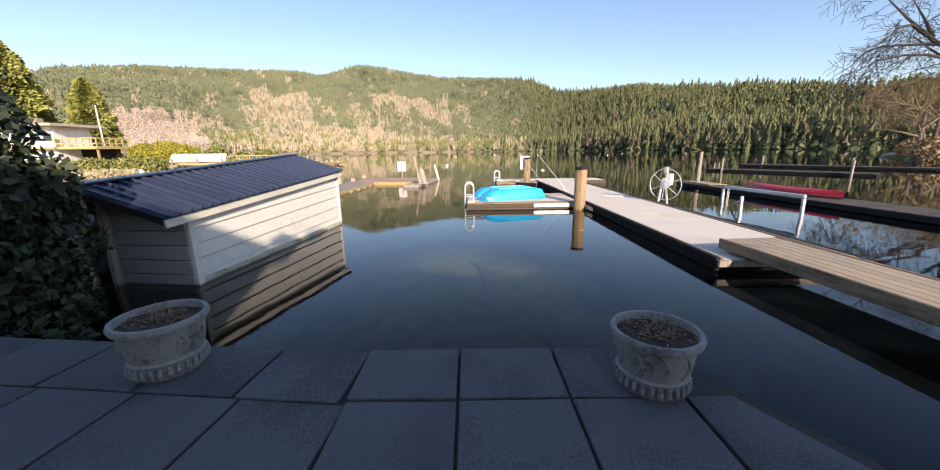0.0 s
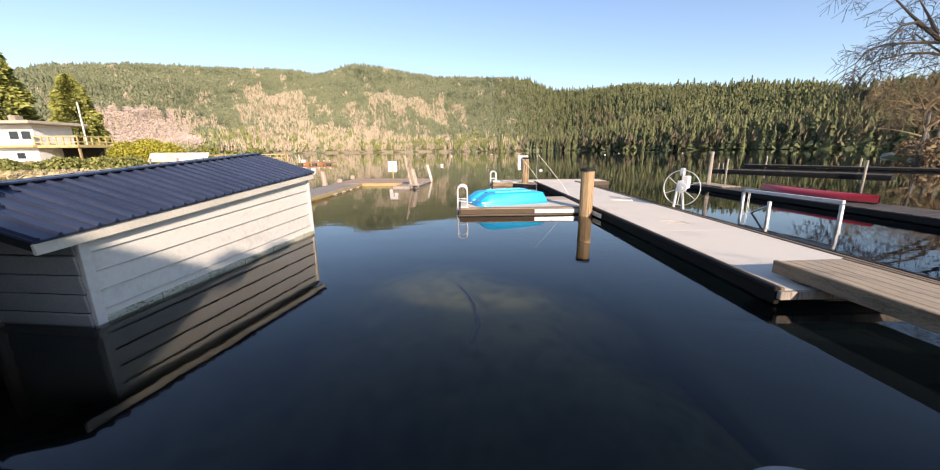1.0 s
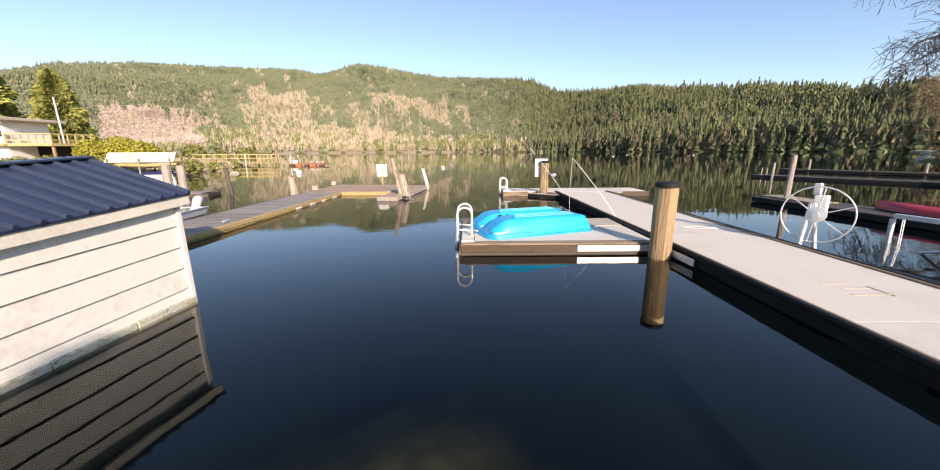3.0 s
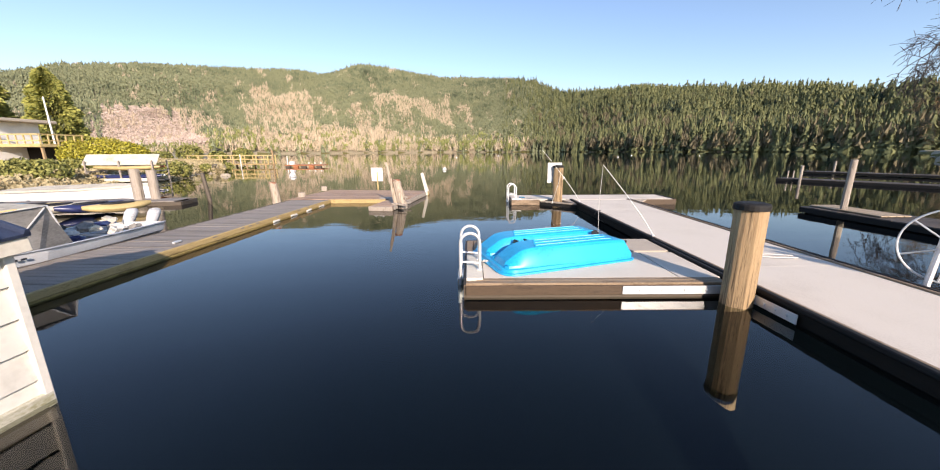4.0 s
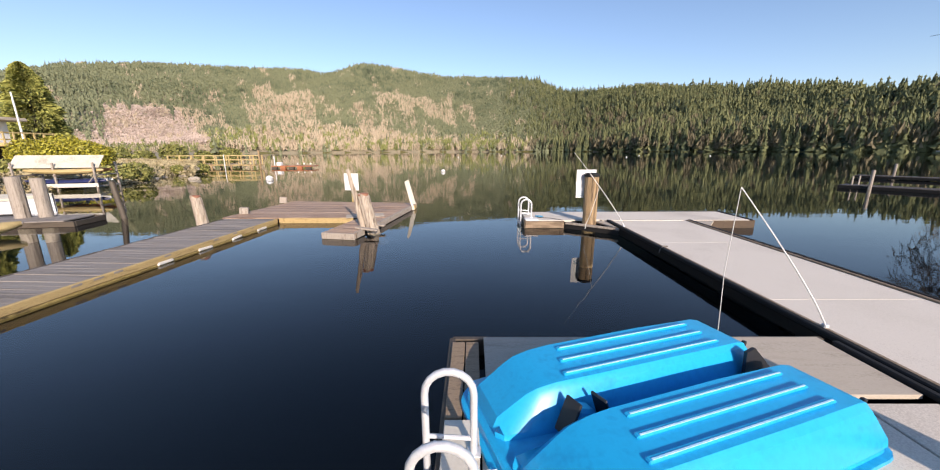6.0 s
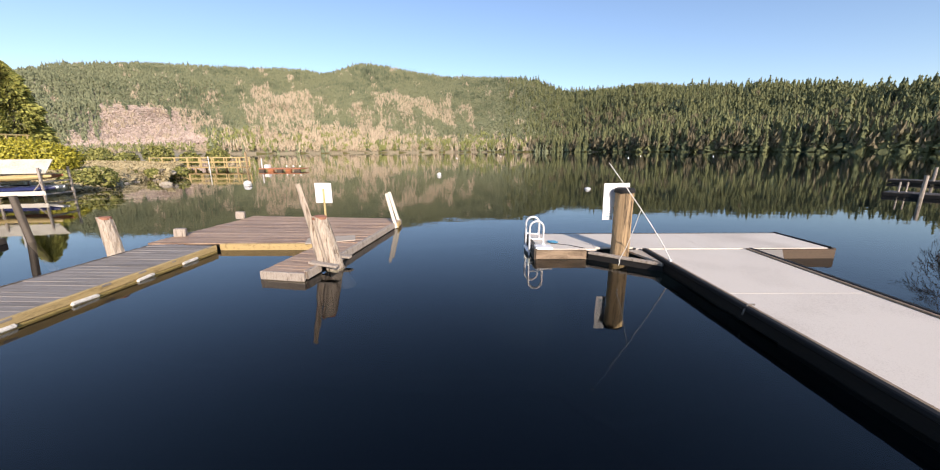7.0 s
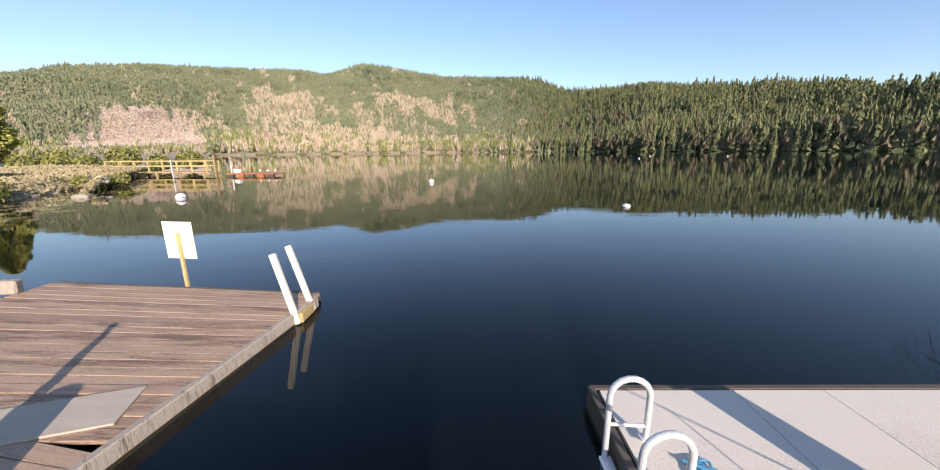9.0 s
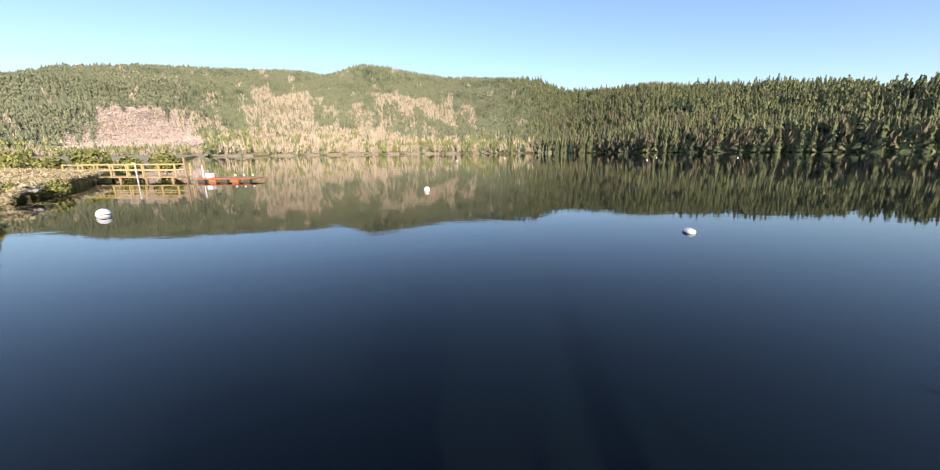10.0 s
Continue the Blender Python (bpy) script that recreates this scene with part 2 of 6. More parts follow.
def scatter(name, template, at, size, width, turn, mat):
    """Many turned and scaled copies of one small template in one mesh."""
    tv, tf = template
    c, s = np.cos(turn)[:, None], np.sin(turn)[:, None]
    x, y = tv[None, :, 0] * width[:, None], tv[None, :, 1] * width[:, None]
    v = np.stack([x * c - y * s, x * s + y * c, tv[None, :, 2] * size[:, None]], -1) + at[:, None, :]
    f = tf[None] + (np.arange(len(at)) * len(tv))[:, None, None]
    return mesh_np(name, v.reshape(-1, 3), f.reshape(-1, tf.shape[1]), mat)


rng = np.random.default_rng(7)


# ---- ground and lake ----
CENTRE_Y = 10.0
WL = 0.125  # water level
SHORE_A = [-180, -121, -118, -100, -80, -62, -52, -46, -41, -38, -36.2, -35, -25, -5, 10, 24, 34, 41, 46, 50, 53, 57, 70, 90, 105, 118, 121, 180]
SHORE_R = [999, 999, 9.5, 8.5, 13, 19, 26, 30, 33, 42, 34, 420, 440, 520, 480, 405, 372, 356, 348, 342, 82, 60, 48, 30, 13, 9.5, 999, 999]
FAR_A = [-75, -35, -25, -5, 10, 24, 34, 41, 46, 50, 75]
FAR_R = [400, 420, 440, 520, 480, 405, 372, 356, 348, 342, 340]
SKY_A = [-75, -50.6, -46.6, -39.5, -30.7, -23.8, -20.4, -15.9, -11.8, -8.4, -4, 7.4, 13.9, 22.3, 32.7, 40, 43.5, 47, 52, 75]
SKY_E = [6.5, 7.5, 9.0, 9.95, 10.5, 10.9, 10.5, 12.1, 11.8, 11.3, 10.8, 10.45, 8.3, 8.25, 7.7, 7.2, 6.6, 5.2, 4.4, 3.9]
RIDGE_R = [1100, 1150, 1250, 1300, 1300, 1300, 1250, 1150, 1150, 1200, 1250, 1150, 900, 780, 700, 660, 640, 630, 620, 620]


def smooth_interp(a, xs, ys, w=1.2):
    return sum(np.interp(a + o, xs, ys) for o in (-w, -w / 2, 0, w / 2, w)) / 5


def height(x, y):
    """Ground height: the bed under the water, a bank, then the hills."""
    dx, dy = x, y - CENTRE_Y
    r = np.hypot(dx, dy) + 1e-6
    a = np.degrees(np.arctan2(dx, dy))
    R = np.interp(a, SHORE_A, SHORE_R)
    F = np.interp(a, FAR_A, FAR_R)
    edge = 3.1 - 4.2 * np.clip((x - 1.8) / 0.8, 0, 1)
    depth = np.minimum(np.minimum(7.0, np.minimum(0.9 * (y - edge) + 0.02, 1.05 + 0.05 * (y - edge)) + 0.06 * np.maximum(0, y - 12.5) ** 2), 0.32 * (R - r))
    front = smooth_interp(a, SKY_A, RIDGE_R)
    depth = depth + 1.3 * np.clip((x - 2.2) / 1.4, 0, 1) * np.clip((y - edge) / 3, 0, 1)
    # mound added so the depth colour pales: the sunlit patch of bed
    lit_shoal = np.exp(-(((x + 0.1 - 0.25 * np.sin(y * 2.1)) / 1.6) ** 2 + ((y - 6.9 + 0.3 * np.sin(x * 2.3)) / 1.9) ** 2) ** 1.4)
    weeds = np.exp(-((x - 1.5 + 1.0 * (y - 5.0)) / 0.6) ** 2 - ((x - 1.5 - (y - 5.0)) / 1.5) ** 2)
    depth = depth - 0.62 * lit_shoal - 0.45 * weeds
    depth = np.where((R - r) < 0, 0.32 * (R - r), depth)
    top = front * np.tan(np.radians(smooth_interp(a, SKY_A, SKY_E, 0.6))) - 11
    d = np.maximum(0, r - R)
    df = np.maximum(0, r - F)
    s = np.clip(df / np.maximum(front - F, 50), 0, 1.6)
    rise = np.where(s < 1, s * (0.62 + 0.38 * s), 1 - 0.8 * (s - 1))
    roll = (13 * np.sin(x * 0.013 + y * 0.004 + 1.3) + 9 * np.sin(x * 0.027 - y * 0.009) + 6 * np.sin(x * 0.006 + y * 0.02)) * np.clip(s * 3, 0, 1) * np.clip((1 - s) * 3, 0, 1)
    hill = 1.2 + top * rise + roll
    low = 0.15 * np.minimum(d, 4) + 0.008 * np.minimum(d, 60)
    land = np.where((df > 0) & (np.abs(a) < 76), hill * np.clip(df / 6, 0, 1) + low * np.clip(1 - df / 6, 0, 1), low)
    back = np.minimum(0.3, 0.6 * (edge - y)) + 0.02 * np.maximum(0, -y - 3)
    h = np.where(depth > 0, -depth, land)
    return np.where((np.abs(a) > 121) & (y < edge), back, h)


def ground():
    radii = np.concatenate([np.linspace(0.01, 36, 90), np.geomspace(37, 240, 50), np.linspace(248, 1450, 110), np.geomspace(1500, 4300, 10)])
    ang = np.radians(np.linspace(-180, 180, 361)[:-1])
    rr, aa = np.meshgrid(radii, ang, indexing="ij")
    x, y = rr * np.sin(aa), CENTRE_Y + rr * np.cos(aa)
    z = height(x, y)
    z = z + np.where(z > 3, rng.normal(0, 0.8, z.shape), rng.normal(0, 0.05, z.shape) * (rr < 70) * (z > 0))
    z[-10:] = np.minimum(z[-10:], 40)
    n, k = x.shape
    idx = np.arange(n * k).reshape(n, k)
    q = np.stack([idx[:-1], np.roll(idx, -1, 1)[:-1], np.roll(idx, -1, 1)[1:], idx[1:]], -1).reshape(-1, 4)
    ob = mesh_np("ground", np.stack([x, y, z], -1).reshape(-1, 3), q, GROUND, smooth=True)
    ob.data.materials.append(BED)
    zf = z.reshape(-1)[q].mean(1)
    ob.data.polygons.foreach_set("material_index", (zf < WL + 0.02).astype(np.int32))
    return tagged(ob, "silty lake bed rising to wooded brown banks and hills", "ground", kind="structure")


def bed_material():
    """Pale silt in the shallows, its colour darkened with depth for light lost in the water, with a ragged border."""
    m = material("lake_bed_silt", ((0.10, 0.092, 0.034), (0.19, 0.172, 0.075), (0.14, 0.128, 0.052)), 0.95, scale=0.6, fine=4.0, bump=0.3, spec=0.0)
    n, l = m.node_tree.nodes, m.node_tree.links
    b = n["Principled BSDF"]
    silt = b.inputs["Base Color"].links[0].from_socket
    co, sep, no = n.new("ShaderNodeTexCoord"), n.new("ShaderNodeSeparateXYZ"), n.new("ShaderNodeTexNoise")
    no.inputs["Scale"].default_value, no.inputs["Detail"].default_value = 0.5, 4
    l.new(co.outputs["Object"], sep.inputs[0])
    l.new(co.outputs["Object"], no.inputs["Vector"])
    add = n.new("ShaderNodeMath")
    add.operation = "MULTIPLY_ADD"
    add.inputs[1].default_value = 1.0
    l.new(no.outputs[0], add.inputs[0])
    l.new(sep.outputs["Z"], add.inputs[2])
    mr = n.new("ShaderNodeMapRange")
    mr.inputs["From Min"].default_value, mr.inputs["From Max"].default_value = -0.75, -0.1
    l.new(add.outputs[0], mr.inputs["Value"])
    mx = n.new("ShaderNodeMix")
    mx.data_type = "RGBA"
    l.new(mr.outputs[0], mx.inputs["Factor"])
    # blue-black stands in for the dim, scattered light of deep water
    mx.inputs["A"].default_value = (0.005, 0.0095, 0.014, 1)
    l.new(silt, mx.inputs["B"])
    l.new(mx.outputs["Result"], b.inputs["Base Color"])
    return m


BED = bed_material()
GROUND = material("brown_bank_soil", ((0.17, 0.14, 0.085), (0.38, 0.32, 0.21), (0.26, 0.225, 0.13)), 0.95, scale=0.45, fine=2.6, bump=0.5)
ground()
bm = bmesh.new()
bmesh.ops.create_circle(bm, cap_ends=True, radius=1400, segments=96, matrix=Matrix.Translation((0, 10, WL)))
lake = part("lake_water", bm, WATER)
lake.visible_shadow = False
tagged(lake, "still dark blue lake water mirroring hills and sky", "lake", kind="structure")


# ---- far woods ----
def conifer_template(count, seed, narrow=1.0, lift=0.05):
    """A conifer of many small drooping boughs set round a cone, ragged and uneven."""
    g = np.random.default_rng(seed)
    f = np.sort(lift + (1 - lift) * g.uniform(0, 1, count) ** 1.25)
    ang = np.arange(count) * 2.4 + g.uniform(-0.5, 0.5, count)
    rad = (0.10 + 0.9 * (1 - f) ** 0.8) * g.uniform(0.45, 1.1, count) * narrow
    w = (0.16 + 0.42 * (1 - f)) * g.uniform(0.8, 1.3, count) * (18 / count) ** 0.35
    hh = (0.14 + 0.12 * (1 - f)) * (18 / count) ** 0.3
    c, s = np.cos(ang), np.sin(ang)
    inner = np.stack([0.1 * rad * c, 0.1 * rad * s, np.minimum(f + hh, 1.0)], -1)
    one = np.stack([rad * c - w * s, rad * s + w * c, f - hh * g.uniform(0.1, 0.7, count)], -1)
    two = np.stack([rad * c + w * s, rad * s - w * c, f - hh * g.uniform(0.1, 0.7, count)], -1)
    v = np.stack([inner, one, two], 1).reshape(-1, 3)
    tip = np.array([(0, 0, 1.05), (0.16, 0, 0.8), (-0.08, 0.14, 0.8), (-0.08, -0.14, 0.8)])
    k = len(v)
    t = np.concatenate([np.arange(k).reshape(-1, 3), np.array([(k, k + 1, k + 2), (k, k + 2, k + 3), (k, k + 3, k + 1)])])
    return np.concatenate([v, tip]), t


def bare_template(n=9, seed=3, blunt=0.35):
    """A leafless crown: small tufts of twigs on a rounded upright outline."""
    g = np.random.default_rng(seed)
    d = g.normal(size=(n, 3))
    d /= np.linalg.norm(d, axis=1)[:, None]
    p = d * g.uniform(0.5, 1.0, n)[:, None] * np.array([0.9, 0.9, 0.42]) + np.array([0, 0, 0.56])
    a, b = g.normal(size=(n, 3)) * np.array([1, 1, 0.5]), g.normal(size=(n, 3)) * np.array([1, 1, 0.5])
    u = np.array([0.1, 0.1, 0.22])
    v = np.stack([p + u * np.array([0, 0, 1.2]), p + a * blunt * np.array([1, 1, 0.35]), p + b * blunt * np.array([1, 1, 0.35])], 1).reshape(-1, 3)
    stem = np.array([(-0.05, 0, -0.05), (0.05, 0.03, -0.05), (0, 0, 0.7)])
    k = len(v)
    return np.concatenate([v, stem]), np.concatenate([np.arange(k).reshape(-1, 3), np.array([(k, k + 1, k + 2)])])


def streak_template(n, seed):
    """A leafless crown of slim upright sprays on a bare stem."""
    g = np.random.default_rng(seed)
    a, q = g.uniform(0, 6.28, n), np.sqrt(g.uniform(0, 1, n))
    lo = g.uniform(0.12, 0.62, n)
    p = np.stack([q * np.cos(a), q * np.sin(a), lo], -1)
    b = g.uniform(0, 6.28, n)
    w = np.stack([np.cos(b), np.sin(b), 0 * b], -1) * g.uniform(0.10, 0.24, n)[:, None]
    top = p * np.array([0.8, 0.8, 1]) + np.stack([0 * a, 0 * a, g.uniform(0.22, 0.42, n)], -1)
    v = np.stack([top, p - w, p + w], 1).reshape(-1, 3)
    return v, np.arange(len(v)).reshape(-1, 3)


def clearing(a, s):
    """Above 0.9 on the felled slope, a wedge that climbs from the shore to the upper edge."""
    top = np.interp(a, [-52, -47.5, -43, -39.5, -37, -34.5], [0.0, 0.10, 0.36, 0.46, 0.30, 0.0])
    edge = 0.05 * np.sin(a * 5.1) + 0.03 * np.sin(a * 11.7 + 1)
    return (np.clip((top + edge - s) / 0.12, -1, 1.2) + 0.9) * (s > 0.05)


def woods():
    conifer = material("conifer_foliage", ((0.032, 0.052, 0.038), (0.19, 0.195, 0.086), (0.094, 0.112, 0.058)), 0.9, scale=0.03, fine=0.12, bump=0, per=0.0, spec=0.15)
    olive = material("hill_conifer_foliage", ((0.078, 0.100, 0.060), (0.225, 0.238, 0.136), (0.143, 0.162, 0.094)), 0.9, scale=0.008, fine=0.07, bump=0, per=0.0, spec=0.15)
    bare = material("bare_alder_twigs", ((0.26, 0.205, 0.135), (0.54, 0.44, 0.315), (0.39, 0.315, 0.22)), 0.95, scale=0.02, fine=0.3, bump=0, per=0.0, spec=0.15)
    fresh = material("spring_green_foliage", ((0.15, 0.17, 0.055), (0.32, 0.325, 0.12)), 0.9, scale=0.02, fine=0.3, bump=0, per=0.0, spec=0.15)
    n = 135000
    a = rng.uniform(-62, 60, n)
    R = np.interp(a, FAR_A, FAR_R)
    front = smooth_interp(a, SKY_A, RIDGE_R)
    s = np.concatenate([rng.uniform(0, 1.04, n - 4000), rng.uniform(0, 0.04, 4000)])
    r = R + 1.5 + s * (front - R)
    thin = rng.random(n) < np.maximum(np.clip((r / 900) ** 2, 0.15, 1), 0.45 * (np.arange(n) >= n - 4000))
    a, s, r, R = a[thin], s[thin], r[thin], R[thin]
    x, y = r * np.sin(np.radians(a)), CENTRE_Y + r * np.cos(np.radians(a))
    z = height(x, y) - 0.5
    patch = np.zeros(len(a))
    for ca, cs, wa, ws, g in ((-37, 0.30, 3.0, 0.25, 1.0), (-25.5, 0.42, 3.6, 0.24, 1.35), (-7.5, 0.50, 6.5, 0.13, 1.5), (-14, 0.30, 5.0, 0.10, 0.5), (-22, 0.08, 10, 0.09, 1.3), (-16, 0.2, 16, 0.16, 0.2), (-10, 0.10, 7, 0.07, 0.7), (18, 0.4, 6, 0.14, 0.65), (30, 0.3, 9, 0.14, 0.6), (42, 0.25, 8, 0.14, 0.55), (-29, 0.62, 1.6, 0.2, 0.8)):
        patch += g * np.exp(-((a - ca) / wa) ** 2 - ((s - cs) / ws) ** 2)
    clear = clearing(a, s)
    wobble = 0.5 * np.sin(a * 1.3 + s * 13 + 0.7) * np.sin(a * 0.55 - s * 8) + 0.3 * np.sin(a * 3.1 - s * 21) * np.sin(s * 27 + a) + rng.normal(0, 0.16, len(a))
    is_clear = clear + wobble * 0.7 > 0.95
    is_bare = ((patch + wobble > 0.62) & ~is_clear & (rng.random(len(a)) < 0.66)) | (is_clear & (rng.random(len(a)) < 0.09))
    is_clear &= ~is_bare
    is_fresh = ~is_bare & ~is_clear & (s < 0.14) & (a < 9) & (rng.random(len(a)) < 0.75 - 3 * s)
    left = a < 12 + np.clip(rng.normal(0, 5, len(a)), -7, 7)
    near = r < R + 95
    size = rng.uniform(7.0, 15, len(a)) * np.where(near, 1.0, np.clip(r / 900, 0.85, 1.15)) * np.where(rng.random(len(a)) < 0.08, 1.25, 1) * np.where(left, 0.86, 1.2 + 0.12 * np.clip((a - 12) / 14, 0, 1)) * np.where((a < -35) & (s < 0.1), 0.55, 1)
    size = np.where(left, size, size * rng.uniform(0.7, 1.3, len(a)))
    turn = rng.uniform(0, 6.28, len(a))
    at = np.stack([x, y, z], -1)
    ever = ~is_bare & ~is_clear & ~is_fresh & (left | (rng.random(len(a)) < 0.85))
    keep = rng.random(len(a)) < 0.5
    brown = ever & ~left & near & (rng.random(len(a)) < 0.33)
    ever &= ~brown
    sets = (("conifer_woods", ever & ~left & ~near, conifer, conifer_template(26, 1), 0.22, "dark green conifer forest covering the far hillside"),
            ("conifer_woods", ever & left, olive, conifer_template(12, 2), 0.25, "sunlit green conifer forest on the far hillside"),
            ("bare_alder_woods", (is_bare & left) | (is_fresh & keep), bare, streak_template(20, 4), 0.26, "leafless pinkish brown alder woods on the hillside"),
            ("spring_green_woods", is_fresh & ~keep, fresh, bare_template(24, 5, 0.24), 0.27, "yellow green young trees along the far shore"))
    for name, mask, mat, tmpl, wide, label in sets:
        ob = scatter(name, tmpl, at[mask], size[mask], size[mask] * wide * rng.uniform(0.8, 1.2, mask.sum()), turn[mask], mat)
        tagged(ob, label, "forest", kind="stuff")
    mask = brown | (is_bare & ~left)
    russet = material("brown_shore_thicket", ((0.085, 0.08, 0.045), (0.20, 0.17, 0.105), (0.135, 0.118, 0.068)), 0.95, scale=0.03, fine=0.3, bump=0, spec=0.15)
    ob = scatter("brown_thicket_woods", bare_template(60, 6, 0.15), at[mask], size[mask] * 0.72, size[mask] * 0.26 * rng.uniform(0.8, 1.3, mask.sum()), turn[mask], russet)
    tagged(ob, "brownish leafless trees among the shore conifers", "forest", kind="stuff")
    pick = rng.integers(0, 4, len(a))
    for k in range(4):
        mask = ever & ~left & near & (pick == k)
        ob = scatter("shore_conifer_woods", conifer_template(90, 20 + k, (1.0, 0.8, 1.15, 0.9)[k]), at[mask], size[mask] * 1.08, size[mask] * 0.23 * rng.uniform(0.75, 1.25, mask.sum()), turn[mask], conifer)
        tagged(ob, "mixed green conifers crowding the opposite shore", "forest", kind="stuff")
    brash = material("clearcut_brash", ((0.26, 0.195, 0.155), (0.62, 0.50, 0.42), (0.40, 0.315, 0.26)), 0.95, scale=0.03, fine=0.4, bump=0, per=0.0, spec=0.1)
    ca, cs = rng.uniform(-60, -25, 60000), rng.uniform(0, 0.6, 60000)
    inside = clearing(ca, cs) + rng.normal(0, 0.12, 60000) > 0.85
    ca, cs = ca[inside], cs[inside]
    cr = np.interp(ca, FAR_A, FAR_R) + 2 + cs * (smooth_interp(ca, SKY_A, RIDGE_R) - np.interp(ca, FAR_A, FAR_R))
    cx, cy = cr * np.sin(np.radians(ca)), CENTRE_Y + cr * np.cos(np.radians(ca))
    k = len(ca)
    ob = scatter("clearcut_brash", bare_template(9, 9, 0.4), np.stack([cx, cy, height(cx, cy) - 0.4], -1), rng.uniform(1.5, 4.0, k), rng.uniform(1.2, 3.0, k), rng.uniform(0, 6.28, k), brash)
    tagged(ob, "pale pinkish felled timber and brush on a cleared slope", "clearing", kind="stuff")


woods()


# ---- main dock ----
BROWNBOARD = material("brown_fascia_board", ((0.034, 0.021, 0.012), (0.09, 0.058, 0.033), (0.058, 0.037, 0.021)), 0.7, scale=2, stretch=(1.2, 8, 8), fine=24, bump=0.25)
DECK = 0.32


def pile(name, x, y, top, r, label, mat=PILE, cap=None, lean=(0, 0), bottom=-3.0, n=18):
    """A round timber pile with flats, cracks and an uneven girth, driven into the bed."""
    t = thing(name, (x, y, 0), 0, label, "piling", "dock pilings")
    bm = bmesh.new()
    r0 = random.Random(hash((round(x * 10), round(y * 10))) % 1000)
    steps = 9
    prev = None
    groove = [r0.uniform(0.95, 1.02) if k % 3 else r0.uniform(0.88, 0.95) for k in range(n)]
    for i in range(steps + 1):
        f = i / steps
        z = bottom + (top - bottom) * f
        ring = [bm.verts.new((lean[0] * z + r * groove[k] * (1.06 - 0.1 * f) * math.cos(2 * math.pi * k / n) + r0.uniform(-.004, .004),
                              lean[1] * z + r * groove[k] * (1.06 - 0.1 * f) * math.sin(2 * math.pi * k / n) + r0.uniform(-.004, .004), z)) for k in range(n)]
        if prev:
            for k in range(n):
                bm.faces.new((prev[k], prev[(k + 1) % n], ring[(k + 1) % n], ring[k]))
        prev = ring
    bm.faces.new(prev)
    part("post", bm, mat, t)
    if cap:
        bm = bmesh.new()
        lathe(bm, [(0.001, top + 0.045), (r * 0.75, top + 0.045), (r * 1.0, top + 0.03), (r * 1.06, top + 0.01), (r * 1.07, top - 0.04), (r * 0.9, top - 0.045)], 24)
        bmesh.ops.translate(bm, vec=(lean[0] * top, lean[1] * top, 0), verts=bm.verts)
        part("cap", bm, cap, t, "black pile cap")
    return t


def main_dock():
    t = thing("main_dock", (4.53, 5.85, 0), 0, "long floating dock with pale coated deck and black rubber edging", "dock")
    w, length = 2.15, 14.55
    seams = (0, 3.1, 6.85, 9.5, 12.3, length)
    for a, b in zip(seams, seams[1:]):
        part("deck_panel", one_box((0, (a + b) / 2, DECK - 0.02), (w - 0.16, b - a - 0.005, 0.04), bevel=0.001), CONCRETE_DECK, t)
    for s in (-1, 1):
        part("rub_rail", one_box((s * (w / 2 - 0.035), length / 2, DECK + 0.005), (0.075, length, 0.06), bevel=0.012), RUBBER, t, "black rubber rub rail")
        part("edge_board", one_box((s * (w / 2 - 0.095), length / 2, DECK + 0.003), (0.05, length, 0.045), bevel=0.006), TIMBER, t, "pale timber edge board")
        part("fascia", one_box((s * (w / 2 - 0.05), length / 2, DECK - 0.10), (0.06, length - 0.02, 0.15), bevel=0.006), SHADE_TIMBER, t, "wet timber fascia blackened for deep shade")
    part("end_board", one_box((0, -0.03, DECK - 0.05), (w - 0.05, 0.06, 0.10), bevel=0.008), GREYWOOD, t, "pale weathered end board")
    for i in range(5):
        part("float", one_box((0, 1.4 + i * 3.0, 0.02), (w - 0.35, 2.2, 0.42), bevel=0.03), BLACK_PLASTIC, t, "black plastic flotation tub")
    # worn patch on the deck
    for dx, dy, sx, sy in ((0.0, 3.75, 0.5, 0.015), (0.05, 3.95, 0.4, 0.012), (-0.1, 4.1, 0.35, 0.012), (0.2, 3.85, 0.02, 0.3)):
        part("scuff_batten", one_box((dx, dy, DECK + 0.004), (sx, sy, 0.006)), DECK_RAW, t)
    return t


main_dock()


def bracket(parent, c, rz, length):
    bm = one_box(c, (length, 0.012, 0.115), (0, 0, rz), bevel=0.003)
    b = part("bracket", bm, ALU, parent, "white aluminium joint plate")
    for k in range(4):
        d = (k - 1.5) * length / 4.6
        bm = bmesh.new()
        p = Vector(c) + Vector((math.cos(radians(rz)) * d, math.sin(radians(rz)) * d, 0))
        nrm = Vector((math.sin(radians(rz)), -math.cos(radians(rz)), 0))
        tube(bm, [p + nrm * 0.004, p + nrm * 0.022], 0.018, 6)
        part("bolt", bm, GALV, b)


